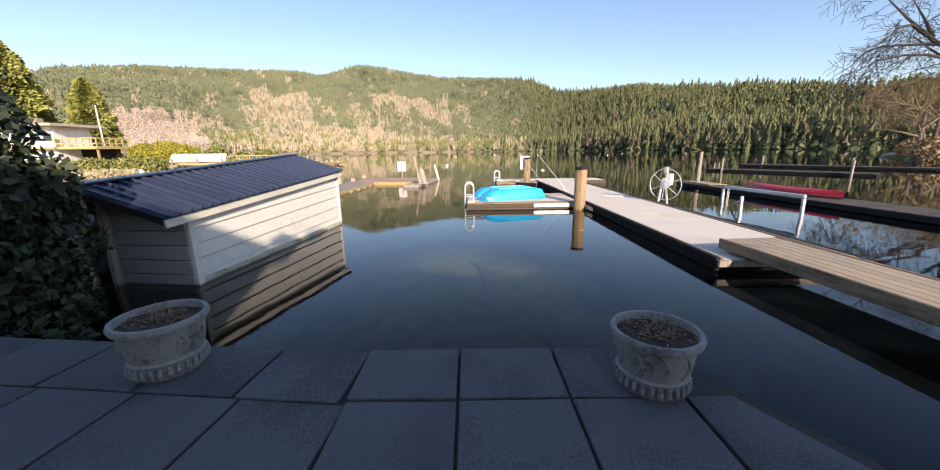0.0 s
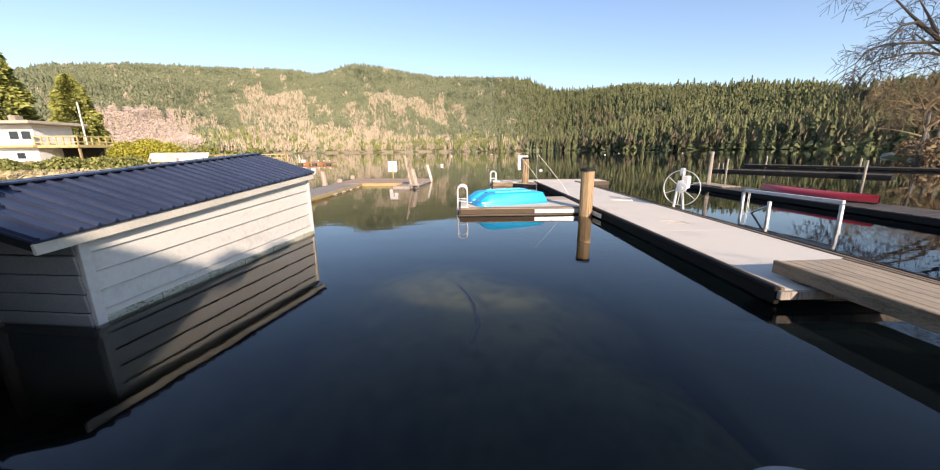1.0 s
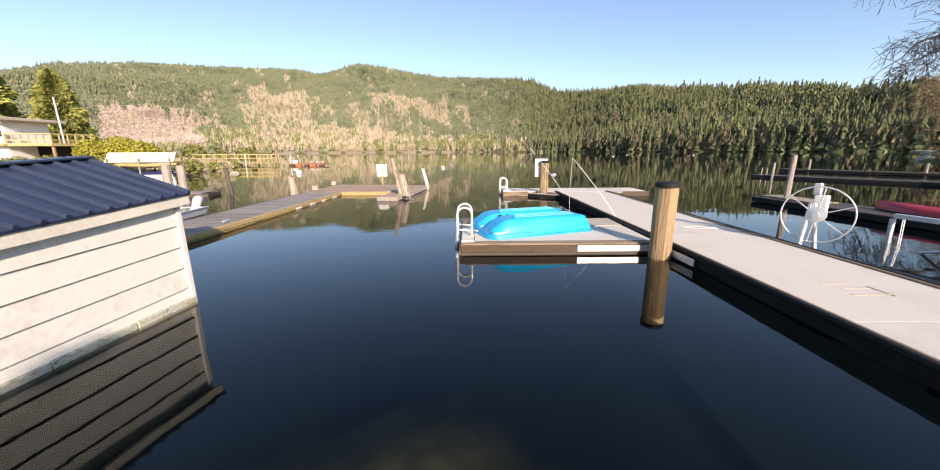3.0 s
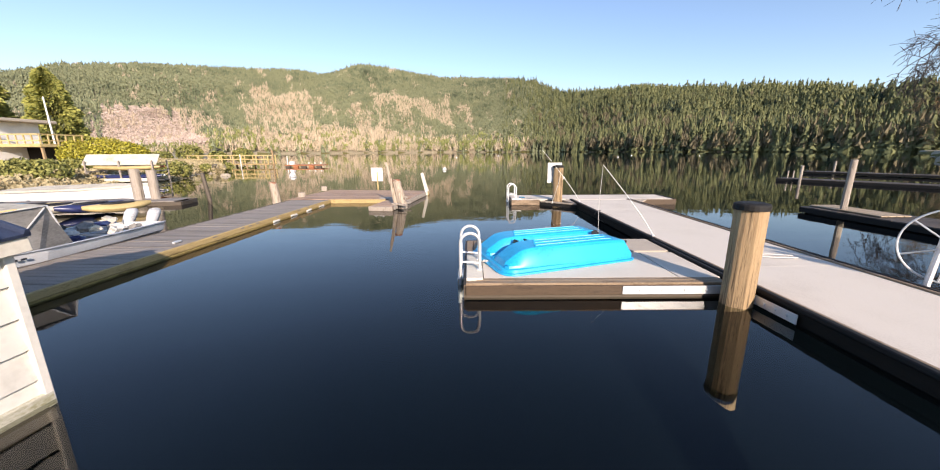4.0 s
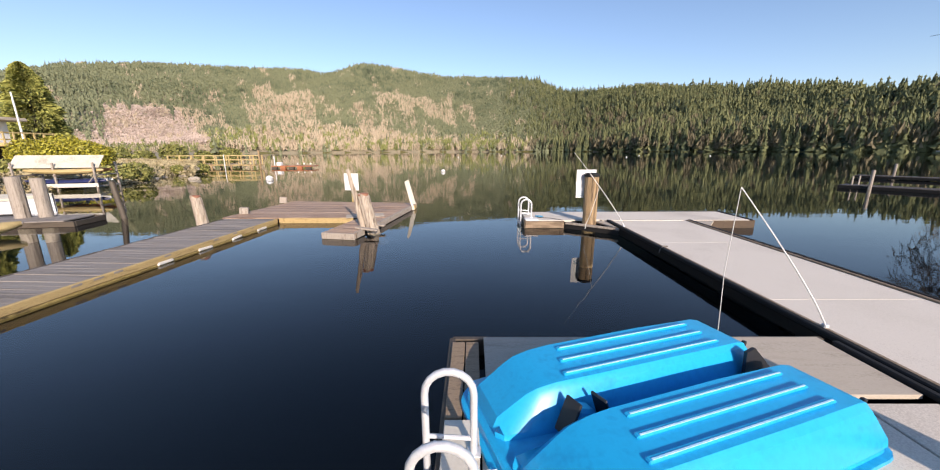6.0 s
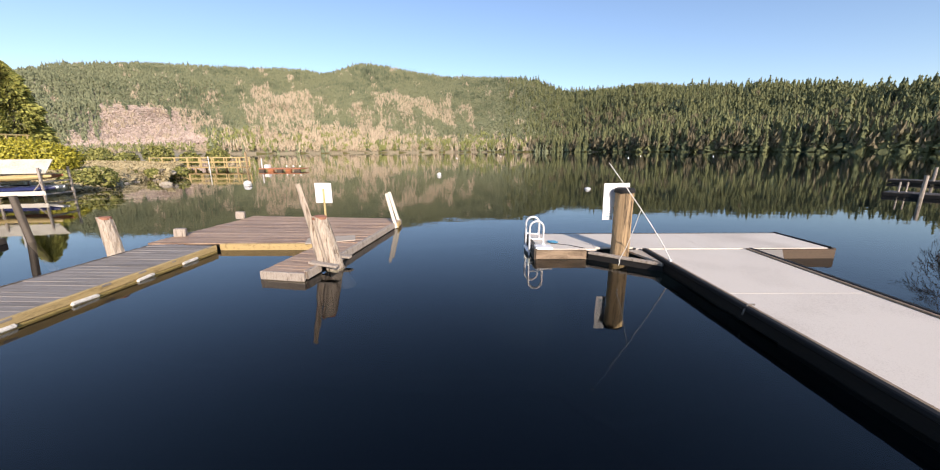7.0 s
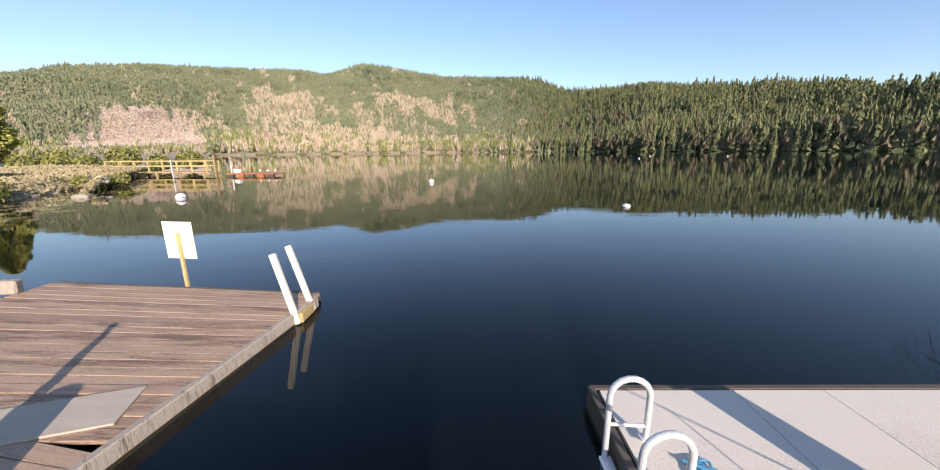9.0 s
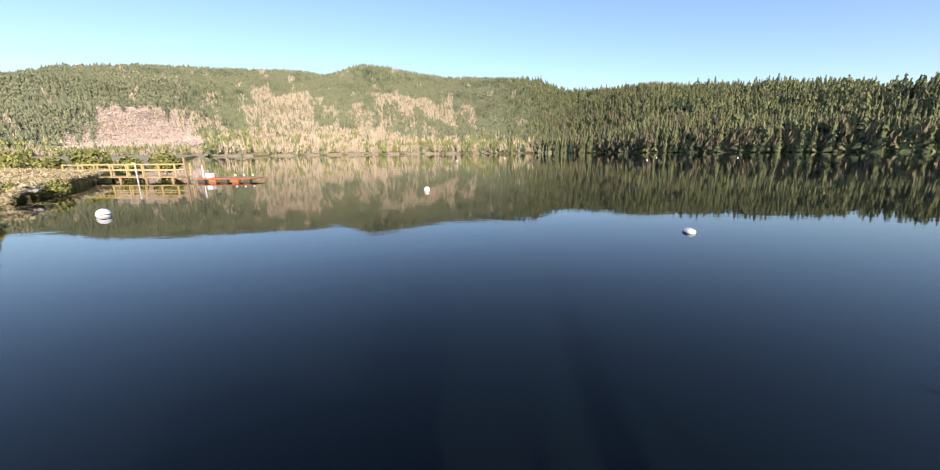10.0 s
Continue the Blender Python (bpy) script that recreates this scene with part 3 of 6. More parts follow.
def side_platform():
    t = thing("side_platform", (-0.2, 12.02, 0), 0, "low timber swim platform joined to the main dock", "dock")
    w, d = 3.62, 2.45
    part("deck_panel", one_box((1.60, 0.85, DECK - 0.02), (2.7, 1.26, 0.04), bevel=0.004), CONCRETE_DECK, t)
    part("deck_panel", one_box((1.4, 2.0, DECK - 0.02), (2.2, 0.86, 0.04), bevel=0.004), DECK_RAW, t)
    part("deck_board", one_box((3.25, 0.85, DECK - 0.02), (0.56, 1.26, 0.04), bevel=0.004), CONCRETE_DECK, t)
    part("deck_board", one_box((3.03, 2.0, DECK - 0.018), (1.02, 0.86, 0.04), bevel=0.004), DECK_RAW, t)
    for k in range(2):
        part("front_board", one_box((w / 2, 0.05 + k * 0.105, DECK - 0.015), (w - 0.28 if k else w, 0.1, 0.042), bevel=0.006), TIMBER, t)
    part("ladder_board", one_box((0.12, 0.7, DECK + 0.012), (0.23, 1.15, 0.05), bevel=0.006), CREAM_TRIM, t, "pale board under the swim ladder")
    for k in range(2):
        part("side_board", one_box((0.06 + k * 0.13, 1.83, DECK - 0.015), (0.12, 1.0, 0.042), bevel=0.006), TIMBER, t)
    part("fascia", one_box((w / 2, 0.0, DECK - 0.09), (w, 0.06, 0.13), bevel=0.006), BROWNBOARD, t)
    part("fascia", one_box((w / 2, 0.02, DECK - 0.22), (w, 0.05, 0.11), bevel=0.006), FASCIA, t)
    part("fascia", one_box((0.0, d / 2, DECK - 0.15), (0.06, d, 0.26), bevel=0.006), FASCIA, t)
    part("fascia", one_box((w / 2, d, DECK - 0.15), (w, 0.06, 0.26), bevel=0.006), FASCIA, t)
    for x in (0.8, 2.4):
        part("float", one_box((x, d / 2, 0.0), (1.2, 1.9, 0.3), bevel=0.03), BLACK_PLASTIC, t)
    bracket(t, (2.75, -0.04, DECK - 0.085), 0, 1.35)
    bracket(t, (3.615, -0.55, DECK - 0.10), -88, 0.7)
    part("joint_strip", one_box((3.585, 1.25, DECK + 0.012), (0.06, 2.1, 0.05), bevel=0.01), RUBBER, t)
    return t


side_platform()


def end_platform():
    t = thing("end_platform", (1.37, 20.43, 0), 0, "pale floating cross platform at the end of the main dock", "dock")
    w, d = 5.9, 1.4
    for a, b, cut in ((0.06, 1.22, 0), (1.22, 2.0, 0.1), (2.0, 3.4, 0), (3.4, w - 0.04, 0)):
        part("deck_panel", one_box(((a + b) / 2, (d + cut) / 2, DECK - 0.02), (b - a - 0.006, d - 0.1 - cut, 0.04), bevel=0.001), CONCRETE_DECK, t)
    part("corner_board", one_box((0.17, 0.14, DECK + 0.012), (0.34, 0.25, 0.05), bevel=0.008), WHITE_BOARD, t, "white painted corner board")
    part("fascia", one_box((0.5, 0, DECK - 0.1), (1.0, 0.06, 0.18), bevel=0.006), TIMBER, t)
    part("fascia", one_box((5.06, 0, DECK - 0.11), (1.66, 0.06, 0.2), bevel=0.006), BROWNBOARD, t)
    part("fascia", one_box((w / 2, d, DECK - 0.12), (w, 0.06, 0.24), bevel=0.006), FASCIA, t)
    part("fascia", one_box((0, d / 2, DECK - 0.14), (0.06, d, 0.3), bevel=0.006), FASCIA, t)
    part("fascia", one_box((w, d / 2, DECK - 0.12), (0.06, d, 0.24), bevel=0.006), BROWNBOARD, t)
    part("edge_strip", one_box((w - 0.05, d / 2, DECK + 0.008), (0.06, d, 0.03), bevel=0.006), RUBBER, t)
    for x in (0.8, 2.8, 4.7):
        part("float", one_box((x, d / 2, 0.02), (1.3, 1.0, 0.4), bevel=0.03), BLACK_PLASTIC, t)
    # corner gussets between the cross platform and the dock
    bm = bmesh.new()
    prism(bm, [(1.78, -0.02), (2.06, -0.85), (2.08, -0.02)], DECK - 0.05, DECK - 0.012)
    part("gusset", bm, DECK_RAW, t, "triangular timber corner filler")
    bm = bmesh.new()
    prism(bm, [(4.25, -0.02), (4.27, -0.75), (4.85, -0.02)], DECK - 0.05, DECK - 0.012)
    part("gusset", bm, DECK_RAW, t)
    part("strut", one_box((1.585, -0.405, DECK - 0.06), (1.34, 0.10, 0.05), (0, 0, -37), bevel=0.008), GREYWOOD, t, "pale timber diagonal strut")
    # black lower board stands in for the shade beneath the strut
    part("strut", one_box((1.585, -0.395, DECK - 0.15), (1.34, 0.06, 0.13), (0, 0, -37), bevel=0.008), RUBBER, t)
    return t


end_platform()
pile("dock_piling", 3.24, 11.78, 1.38, 0.18, "round tan timber piling with black cap beside the dock", cap=RUBBER)
pile("dock_piling", 2.97, 20.31, 1.50, 0.175, "round tan timber piling with black cap carrying a white notice", cap=RUBBER)


def gangplank():
    t = thing("gangplank", (4.28, 6.35, 0.50), -87, "sunlit timber gangplank running from the dock to the shore", "gangplank")
    length = 8.2
    for k in range(6):
        part("board", one_box((length / 2, 0.38 - k * 0.152, 0.0), (length, 0.149, 0.035), bevel=0.006), RAMPWOOD, t)
    for s in (0.46, -0.46):
        part("stringer", one_box((length / 2, s, -0.05), (length, 0.05, 0.16), bevel=0.008), TIMBER, t)
    for k in range(7):
        part("cross_beam", one_box((0.4 + k * 1.2, 0, -0.07), (0.08, 0.86, 0.1), bevel=0.006), FASCIA, t)
    part("support_block", one_box((0.25, 0, -0.12), (0.2, 0.8, 0.10), bevel=0.01), GREYWOOD, t)
    return t


gangplank()


# ---- boathouse ----
def boathouse():
    t = thing("boathouse", (-4.04, 5.65, 0), -6.9, "white lap-sided boathouse with dark metal roof standing in water", "boathouse")
    L, W = 4.42, 2.1
    h0, courses = 1.06, 5
    ch = h0 / courses

    def z_at(z, y):
        return z * (1 + 0.21 * y / L)

    for k in range(courses):
        lo, hi = 0.06 + k * ch, 0.06 + (k + 1) * ch - 0.011
        bm = bmesh.new()
        vs = [bm.verts.new(p) for p in ((0.024, 0, lo), (0.024, L, z_at(lo, L)), (-0.002, L, z_at(hi, L)), (-0.002, 0, hi),
                                        (-0.03, 0, lo), (-0.03, L, z_at(lo, L)), (-0.03, L, z_at(hi, L)), (-0.03, 0, hi))]
        for f in ((0, 1, 2, 3), (7, 6, 5, 4), (0, 4, 5, 1), (3, 2, 6, 7), (0, 3, 7, 4), (1, 5, 6, 2)):
            bm.faces.new([vs[i] for i in f])
        part("siding_board", bm, WHITE_PAINT, t)
    # dark backing shows in the gaps as the shadow lines below the laps
    part("sheathing", one_box((-0.05, L / 2, 0.56), (0.04, L - 0.1, 1.1)), FASCIA, t, "backing darkened for the shadow lines between the boards")
    for k in range(6):
        part("base_board", one_box((0.010 + 0.004 * (k % 2), (k + 0.5) * L / 6, 0.105 + 0.006 * (k % 3)), (0.06, L / 6 - 0.008, 0.17), bevel=0.008), ALGAE, t, "algae-stained board at the waterline")
    part("corner_trim", one_box((0.018, 0.04, 0.58), (0.05, 0.10, 1.12), bevel=0.006), WHITE_PAINT, t)
    part("corner_trim", one_box((0.018, L - 0.03, 0.67), (0.05, 0.06, 1.3), bevel=0.006), WHITE_PAINT, t)
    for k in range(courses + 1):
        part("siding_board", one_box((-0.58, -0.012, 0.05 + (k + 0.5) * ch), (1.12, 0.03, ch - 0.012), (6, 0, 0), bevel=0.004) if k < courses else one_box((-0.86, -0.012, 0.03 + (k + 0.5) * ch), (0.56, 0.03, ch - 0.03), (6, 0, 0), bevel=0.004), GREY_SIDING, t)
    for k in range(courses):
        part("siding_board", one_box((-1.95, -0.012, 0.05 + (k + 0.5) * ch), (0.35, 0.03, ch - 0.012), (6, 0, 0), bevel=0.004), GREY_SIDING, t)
    part("door_post", one_box((-1.20, -0.05, 0.62), (0.09, 0.1, 1.4), bevel=0.008), GREYWOOD, t)
    part("door_post", one_box((-1.74, -0.05, 0.62), (0.09, 0.1, 1.3), bevel=0.008), GREYWOOD, t)
    part("prop_post", one_box((-1.38, -0.28, 0.5), (0.07, 0.07, 1.4), (0, -12, 0), bevel=0.008), GREYWOOD, t, "leaning grey timber prop")
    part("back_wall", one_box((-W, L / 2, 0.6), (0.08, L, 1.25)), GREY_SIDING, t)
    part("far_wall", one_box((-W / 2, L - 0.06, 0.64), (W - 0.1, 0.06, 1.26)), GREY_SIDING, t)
    part("floor_sill", one_box((-W / 2, L / 2, -0.2), (W, L, 0.2)), FASCIA, t)
    # gable roof with raised ribs, sagging towards the near end
    run, rise = 1.28, 0.40
    tilt = math.degrees(math.atan2(rise, run))
    width = math.hypot(run, rise)
    y0, y1 = -0.42, 4.48
    span = y1 - y0
    lean = math.degrees(math.atan2(0.325, span))
    for side in (1, -1):
        root = part("roof_slope", one_box((0, 0, 0), (width, span, 0.03), bevel=0.004), ROOF_METAL, t, "dark blue-grey ribbed metal roofing")
        root.matrix_basis = pose(0.14 - run / 2 if side > 0 else 0.14 - run * 1.5, (y0 + y1) / 2, 1.30 + rise / 2, 0, 0, 0) @ pose(0, 0, 0, lean, 0, 0) @ pose(0, 0, 0, 0, tilt * side, 0)
        ribs = 29
        for k in range(ribs):
            y = -span / 2 + 0.03 + (span - 0.06) * k / (ribs - 1)
            bm = bmesh.new()
            prof = [(-0.022, 0.014), (-0.010, 0.048), (0.010, 0.048), (0.022, 0.014)]
            a = [bm.verts.new((-width / 2, y + p, q)) for p, q in prof]
            b = [bm.verts.new((width / 2 + 0.008, y + p, q)) for p, q in prof]
            for i in range(3):
                bm.faces.new((a[i], a[i + 1], b[i + 1], b[i]))
            bm.faces.new(a[::-1])
            bm.faces.new(b)
            part("rib", bm, ROOF_METAL, root)
        e = side * (width / 2 - 0.02)
        part("eave_board", one_box((e, 0, -0.08), (0.04, span - 0.02, 0.11), (0, -tilt * side, 0), bevel=0.005), CREAM_TRIM, root, "cream painted eave board")
        for s in (-1, 1):
            part("barge_board", one_box((0, s * (span / 2 - 0.03), -0.06), (width - 0.06, 0.04, 0.09), bevel=0.005), RUBBER if s < 0 else CREAM_TRIM, root)
    cap = part("ridge_cap", one_box((0, 0, 0), (0.26, span + 0.02, 0.03), bevel=0.012), ROOF_METAL, t)
    cap.matrix_basis = pose(0.14 - run, (y0 + y1) / 2, 1.325 + rise, lean, 0, 0)
    return t


boathouse()


# ---- patio ----
PATIO = 0.5


def patio():
    t = thing("patio", (0, 0, 0), 0, "shaded patio of square grey concrete pavers above the water", "patio", kind="structure")
    bm = bmesh.new()
    prism(bm, [(-5.6, -4.0), (1.72, -4.0), (1.74, 2.2), (1.2, 3.13), (-2.0, 3.2), (-5.6, 3.62)], -0.9, PATIO - 0.03)
    part("retaining_base", bm, JOINT, t, "dark retaining edge under the pavers")
    w, g = 0.67, 0.010
    for j in range(7):
        d = 0.56 if j == 0 else w
        y1 = 3.20 - (0.56 if j else 0) - max(0, j - 1) * w
        for i in range(11):
            x0 = -0.25 + (i - 8) * w
            x1 = x0 + w
            if x0 > 1.6 or (j == 0 and x1 > 1.3):
                continue
            r = random.Random(i * 31 + j)
            bend = 0.10 * max(0, -(x0 + x1) / 2 - 1.2)
            bm = bmesh.new()
            if x1 > 1.3 and j == 1:
                prism(bm, [(-w / 2 + g, -d / 2 + g), (0.28, -d / 2 + g), (-0.06, d / 2 - g), (-w / 2 + g, d / 2 - g)], -0.05, 0)
            else:
                box(bm, (0, 0, -0.025), (w - 2 * g, d - 2 * g, 0.05), bevel=0.006)
            ob = part("paver", bm, PAVER, t)
            ob.matrix_basis = pose((x0 + x1) / 2, y1 - d / 2 + bend, PATIO + r.uniform(-.004, .004), r.uniform(-.3, .3), r.uniform(-.3, .3), -5.7 if x0 < -1.2 else r.uniform(-.3, .3))


patio()


def planter(x, y, rz, r, label):
    t = thing("planter_pot", (x, y, PATIO), rz, label, "planter", "pots on the patio")
    h = r * 1.42
    bm = bmesh.new()
    lathe(bm, [(0.01, 0.0), (r * 0.70, 0.0), (r * 0.74, 0.02), (r * 0.74, 0.05), (r * 0.77, h * 0.26), (r * 0.80, h * 0.30), (r * 0.76, h * 0.34), (r * 0.86, h * 0.8),
               (r * 0.88, h * 0.86), (r * 0.98, h * 0.89), (r * 1.0, h * 0.95), (r * 0.97, h), (r * 0.88, h), (r * 0.84, h * 0.86), (0.01, h * 0.84)], 40)
    part("body", bm, POT, t, smooth=True)
    rnd = random.Random(int(x * 10))
    for k in range(28):
        a = 2 * math.pi * k / 28
        bm = bmesh.new()
        tube(bm, [(r * 0.755 * math.cos(a), r * 0.755 * math.sin(a), 0.03), (r * 0.79 * math.cos(a), r * 0.79 * math.sin(a), h * 0.14), (r * 0.79 * math.cos(a), r * 0.79 * math.sin(a), h * 0.25)], [r * 0.05, r * 0.075, r * 0.045], 6)
        part("flute", bm, POT, t, smooth=True)
    for k in range(10):
        a = 2 * math.pi * k / 10
        bm = bmesh.new()
        pts = []
        for i in range(5):
            f = i / 4
            q = r * (0.775 + 0.085 * f)
            b = a + 0.22 * math.sin(f * 3.1)
            pts.append((q * math.cos(b), q * math.sin(b), h * (0.38 + 0.42 * f)))
        tube(bm, pts, [0.006, 0.012, 0.014, 0.011, 0.004], 5)
        part("leaf_relief", bm, POT, t, smooth=True)
    bm = bmesh.new()
    n = 18
    c = bm.verts.new((0, 0, h * 0.9))
    prev = None
    for j in range(1, 7):
        ring = [bm.verts.new((r * 0.87 * j / 6 * math.cos(2 * math.pi * k / n), r * 0.87 * j / 6 * math.sin(2 * math.pi * k / n), h * (0.9 - 0.02 * j / 6) + rnd.uniform(-.014, .014))) for k in range(n)]
        for k in range(n):
            if prev:
                bm.faces.new((prev[k], ring[k], ring[(k + 1) % n], prev[(k + 1) % n]))
            else:
                bm.faces.new((c, ring[k], ring[(k + 1) % n]))
        prev = ring
    part("soil", bm, SOIL, t, "dry brown soil with chips")
    bm = bmesh.new()
    for k in range(60):
        a, q = rnd.uniform(0, 6.28), r * 0.84 * math.sqrt(rnd.random())
        box(bm, (q * math.cos(a), q * math.sin(a), h * 0.9 + 0.006), (rnd.uniform(.01, .03), rnd.uniform(.006, .014), 0.008), (rnd.uniform(-30, 30), rnd.uniform(-30, 30), rnd.uniform(0, 180)))
    tagged(part("bark_chips", bm, TWIG, t, "scattered bark chips"), kind="stuff")
    bm = bmesh.new()
    for k in range(34):
        a, q = rnd.uniform(0, 6.28), r * 0.35 * math.sqrt(rnd.random())
        p = Vector((q * math.cos(a) + 0.1 * r, q * math.sin(a), h * 0.88))
        d = Vector((rnd.uniform(-1, 1), rnd.uniform(-1, 1), rnd.uniform(0.1, 0.9))).normalized() * rnd.uniform(0.06, 0.17)
        tube(bm, [p, p + d * 0.6, p + d + Vector((0, 0, -0.02))], [0.004, 0.003, 0.0015], 4)
    tagged(part("dead_stems", bm, TWIG, t, "dead brown plant stems"), kind="stuff")
    return t


planter(0.95, 2.77, 0, 0.262, "large grey stoneware planter with soil and dead stems")
planter(-2.24, 3.02, 40, 0.272, "large grey stoneware planter with dry soil beside the boathouse")


# ---- pedal boat ----
def pedal_boat():
    t = thing("pedal_boat", (0.33, 12.27, DECK), 18.5, "bright blue plastic pedal boat lying upside down on the platform", "pedal boat")
    L, W = 2.3, 1.42

    def outline(grow):
        pts = []
        for cx, cy, a0, q in ((L - 0.10, 0.16, -90, 0.10), (L - 0.10, W - 0.16, 0, 0.10), (0.22, W - 0.20, 90, 0.20), (0.22, 0.20, 180, 0.20)):
            for k in range(6):
                a = radians(a0 + 18 * k)
                pts.append((cx + (q + grow) * math.cos(a), cy + (q + grow) * math.sin(a)))
        return pts

    bm = bmesh.new()
    levels = [(0.035, 0.0), (0.045, 0.012), (0.04, 0.03), (0.005, 0.034), (-0.005, 0.075), (-0.02, 0.085)]
    rings = [[bm.verts.new((x, y, z)) for x, y in outline(g)] for g, z in levels]
    n = len(rings[0])
    for a, b in zip(rings, rings[1:]):
        for k in range(n):
            bm.faces.new((a[k], a[(k + 1) % n], b[(k + 1) % n], b[k]))
    bm.faces.new(rings[-1])
    part("rim", bm, BLUE_PLASTIC, t, smooth=True)
    for side, cy in ((0, 0.36), (1, 1.08)):
        # flat-topped hull: a raked bow facet, sloping sides and a square stern
        bm = bmesh.new()
        rings = []
        for x, h, w, top in ((0.07, 0.09, 0.24, 0.18), (0.11, 0.16, 0.29, 0.17), (0.30, 0.285, 0.315, 0.18), (0.38, 0.32, 0.32, 0.19), (0.50, 0.34, 0.325, 0.20), (0.66, 0.345, 0.325, 0.21), (1.5, 0.345, 0.325, 0.215), (2.08, 0.335, 0.315, 0.205), (2.16, 0.315, 0.31, 0.20), (2.24, 0.14, 0.305, 0.24)):
            prof = []
            for px, pz in ((-w, 0.075), (-w * 0.97, 0.12), (-top - 0.035, h - 0.035), (-top, h), (top, h), (top + 0.035, h - 0.035), (w * 0.97, 0.12), (w, 0.075)):
                prof.append(bm.verts.new((x, cy + px, max(0.075, pz))))
            rings.append(prof)
        for a, b in zip(rings, rings[1:]):
            for k in range(7):
                bm.faces.new((a[k], b[k], b[k + 1], a[k + 1]))
        bm.faces.new(rings[0])
        bm.faces.new(rings[-1][::-1])
        bmesh.ops.recalc_face_normals(bm, faces=bm.faces)
        hull = part("hull", bm, BLUE_PLASTIC, t)
        hull.data.polygons.foreach_set("use_smooth", [True] * len(hull.data.polygons))
        hull.data.set_sharp_from_angle(angle=radians(24))
        for k in range(3):
            y = cy - 0.15 + 0.14 * k
            part("keel_ridge", one_box((1.26 + 0.03 * k, y, 0.350), (1.36 - 0.06 * k, 0.040, 0.022), bevel=0.008), BLUE_PLASTIC, hull)
            part("scuff", one_box((1.26 + 0.03 * k, y - 0.008, 0.3625), (1.32 - 0.06 * k, 0.010, 0.004)), WHITE_STREAK, hull, "pale scuffed ridge edge")
        part("handle_slot", one_box((2.22, cy - 0.16, 0.24), (0.03, 0.03, 0.12), (0, 14, 0), bevel=0.006), BLACK_PLASTIC, hull)
    part("well_block", one_box((0.56, 0.72, 0.17), (0.16, 0.11, 0.20), (0, 24, 8), bevel=0.02), BLUE_PLASTIC, t)
    for x, lean in ((0.48, 24), (0.72, -22)):
        part("paddle_blade", one_box((x, 0.70, 0.23), (0.02, 0.12, 0.22), (0, lean, 12), bevel=0.006), BLACK_PLASTIC, t, "black paddle blade")
    bm = bmesh.new()
    prism(bm, [(0, 0), (0.34, 0), (0.06, 0.27), (-0.02, 0.25)], -0.012, 0.012)
    bmesh.ops.transform(bm, matrix=pose(2.0, 0.74, 0.10, 90, 0, 0), verts=bm.verts)
    part("rudder", bm, BLACK_PLASTIC, t, "black rudder fin")
    return t


pedal_boat()


def swim_ladder(x, y, gap, top, label):
    t = thing("swim_ladder", (x, y, 0), 0, label, "ladder", "swim ladders")
    for s in (0, gap):
        bm = bmesh.new()
        r, reach = 0.14, 0.28
        pts = [(-0.02, s, -0.55), (0, s, -0.1), (0, s, top - r)]
        pts += [(reach / 2 - r * math.cos(a), s, top - r + r * math.sin(a)) for a in [radians(20 * k) for k in range(1, 9)]]
        pts += [(reach, s, top - r), (reach, s, DECK + 0.02)]
        tube(bm, pts, 0.022, 10)
        part("rail", bm, ALU, t, smooth=True)
        bm = bmesh.new()
        tube(bm, [(-0.01, s, DECK + 0.16), (reach, s, DECK + 0.14)], 0.014, 8)
        part("stay", bm, ALU, t, smooth=True)
        part("foot_plate", one_box((reach, s, DECK + 0.043), (0.08, 0.08, 0.012), bevel=0.003), ALU, t)
    for z in (0.2, -0.08, -0.36):
        part("step", one_box((0, gap / 2, z), (0.09, gap, 0.03), bevel=0.008), ALU, t)
    return t


swim_ladder(-0.28, 12.5, 0.52, 0.9, "white tubular swim ladder on the low platform edge")
swim_ladder(1.28, 20.7, 0.5, 0.84, "white tubular swim ladder at the cross platform")


def rope_between(name, pts, r, mat, label, category="rope"):
    t = thing(name, (0, 0, 0), 0, label, category)
    bm = bmesh.new()
    tube(bm, pts, r, 6)
    part("strand", bm, mat, t, smooth=True)
    return t


def coil(cx, cy, z, r, n=60, seed=1):
    q = random.Random(seed)
    return [(cx + r * (0.6 + 0.4 * math.sin(k * 0.37)) * math.cos(k * 0.55) + q.uniform(-.01, .01), cy + 0.6 * r * math.sin(k * 0.5 + 0.4) + q.uniform(-.01, .01), z + 0.004 * (k % 5)) for k in range(n)]


rope_between("blue_rope_coil", coil(1.82, 20.95, DECK + 0.02, 0.11, 44, 5), 0.010, BLUE_ROPE, "tangled blue rope lying on the cross platform")
rope_between("mooring_line", [(1.75, 20.9, DECK + 0.01), (2.1, 20.75, DECK + 0.005), (2.35, 20.5, DECK + 0.006)], 0.007, RUBBER, "thin dark line across the cross platform")
rope_between("ladder_tie", coil(0.1, 12.85, DECK + 0.05, 0.05, 22, 2), 0.008, ROPE, "short white tie rope at the swim ladder")
rope_between("deck_rope", [(4.45, 13.2, DECK + 0.03), (4.75, 13.05, DECK + 0.03), (5.1, 13.02, DECK + 0.03), (5.15, 13.15, DECK + 0.03), (4.8, 13.25, DECK + 0.03), (4.45, 13.2, DECK + 0.03)], 0.008, ROPE, "loop of thin rope on the main dock")
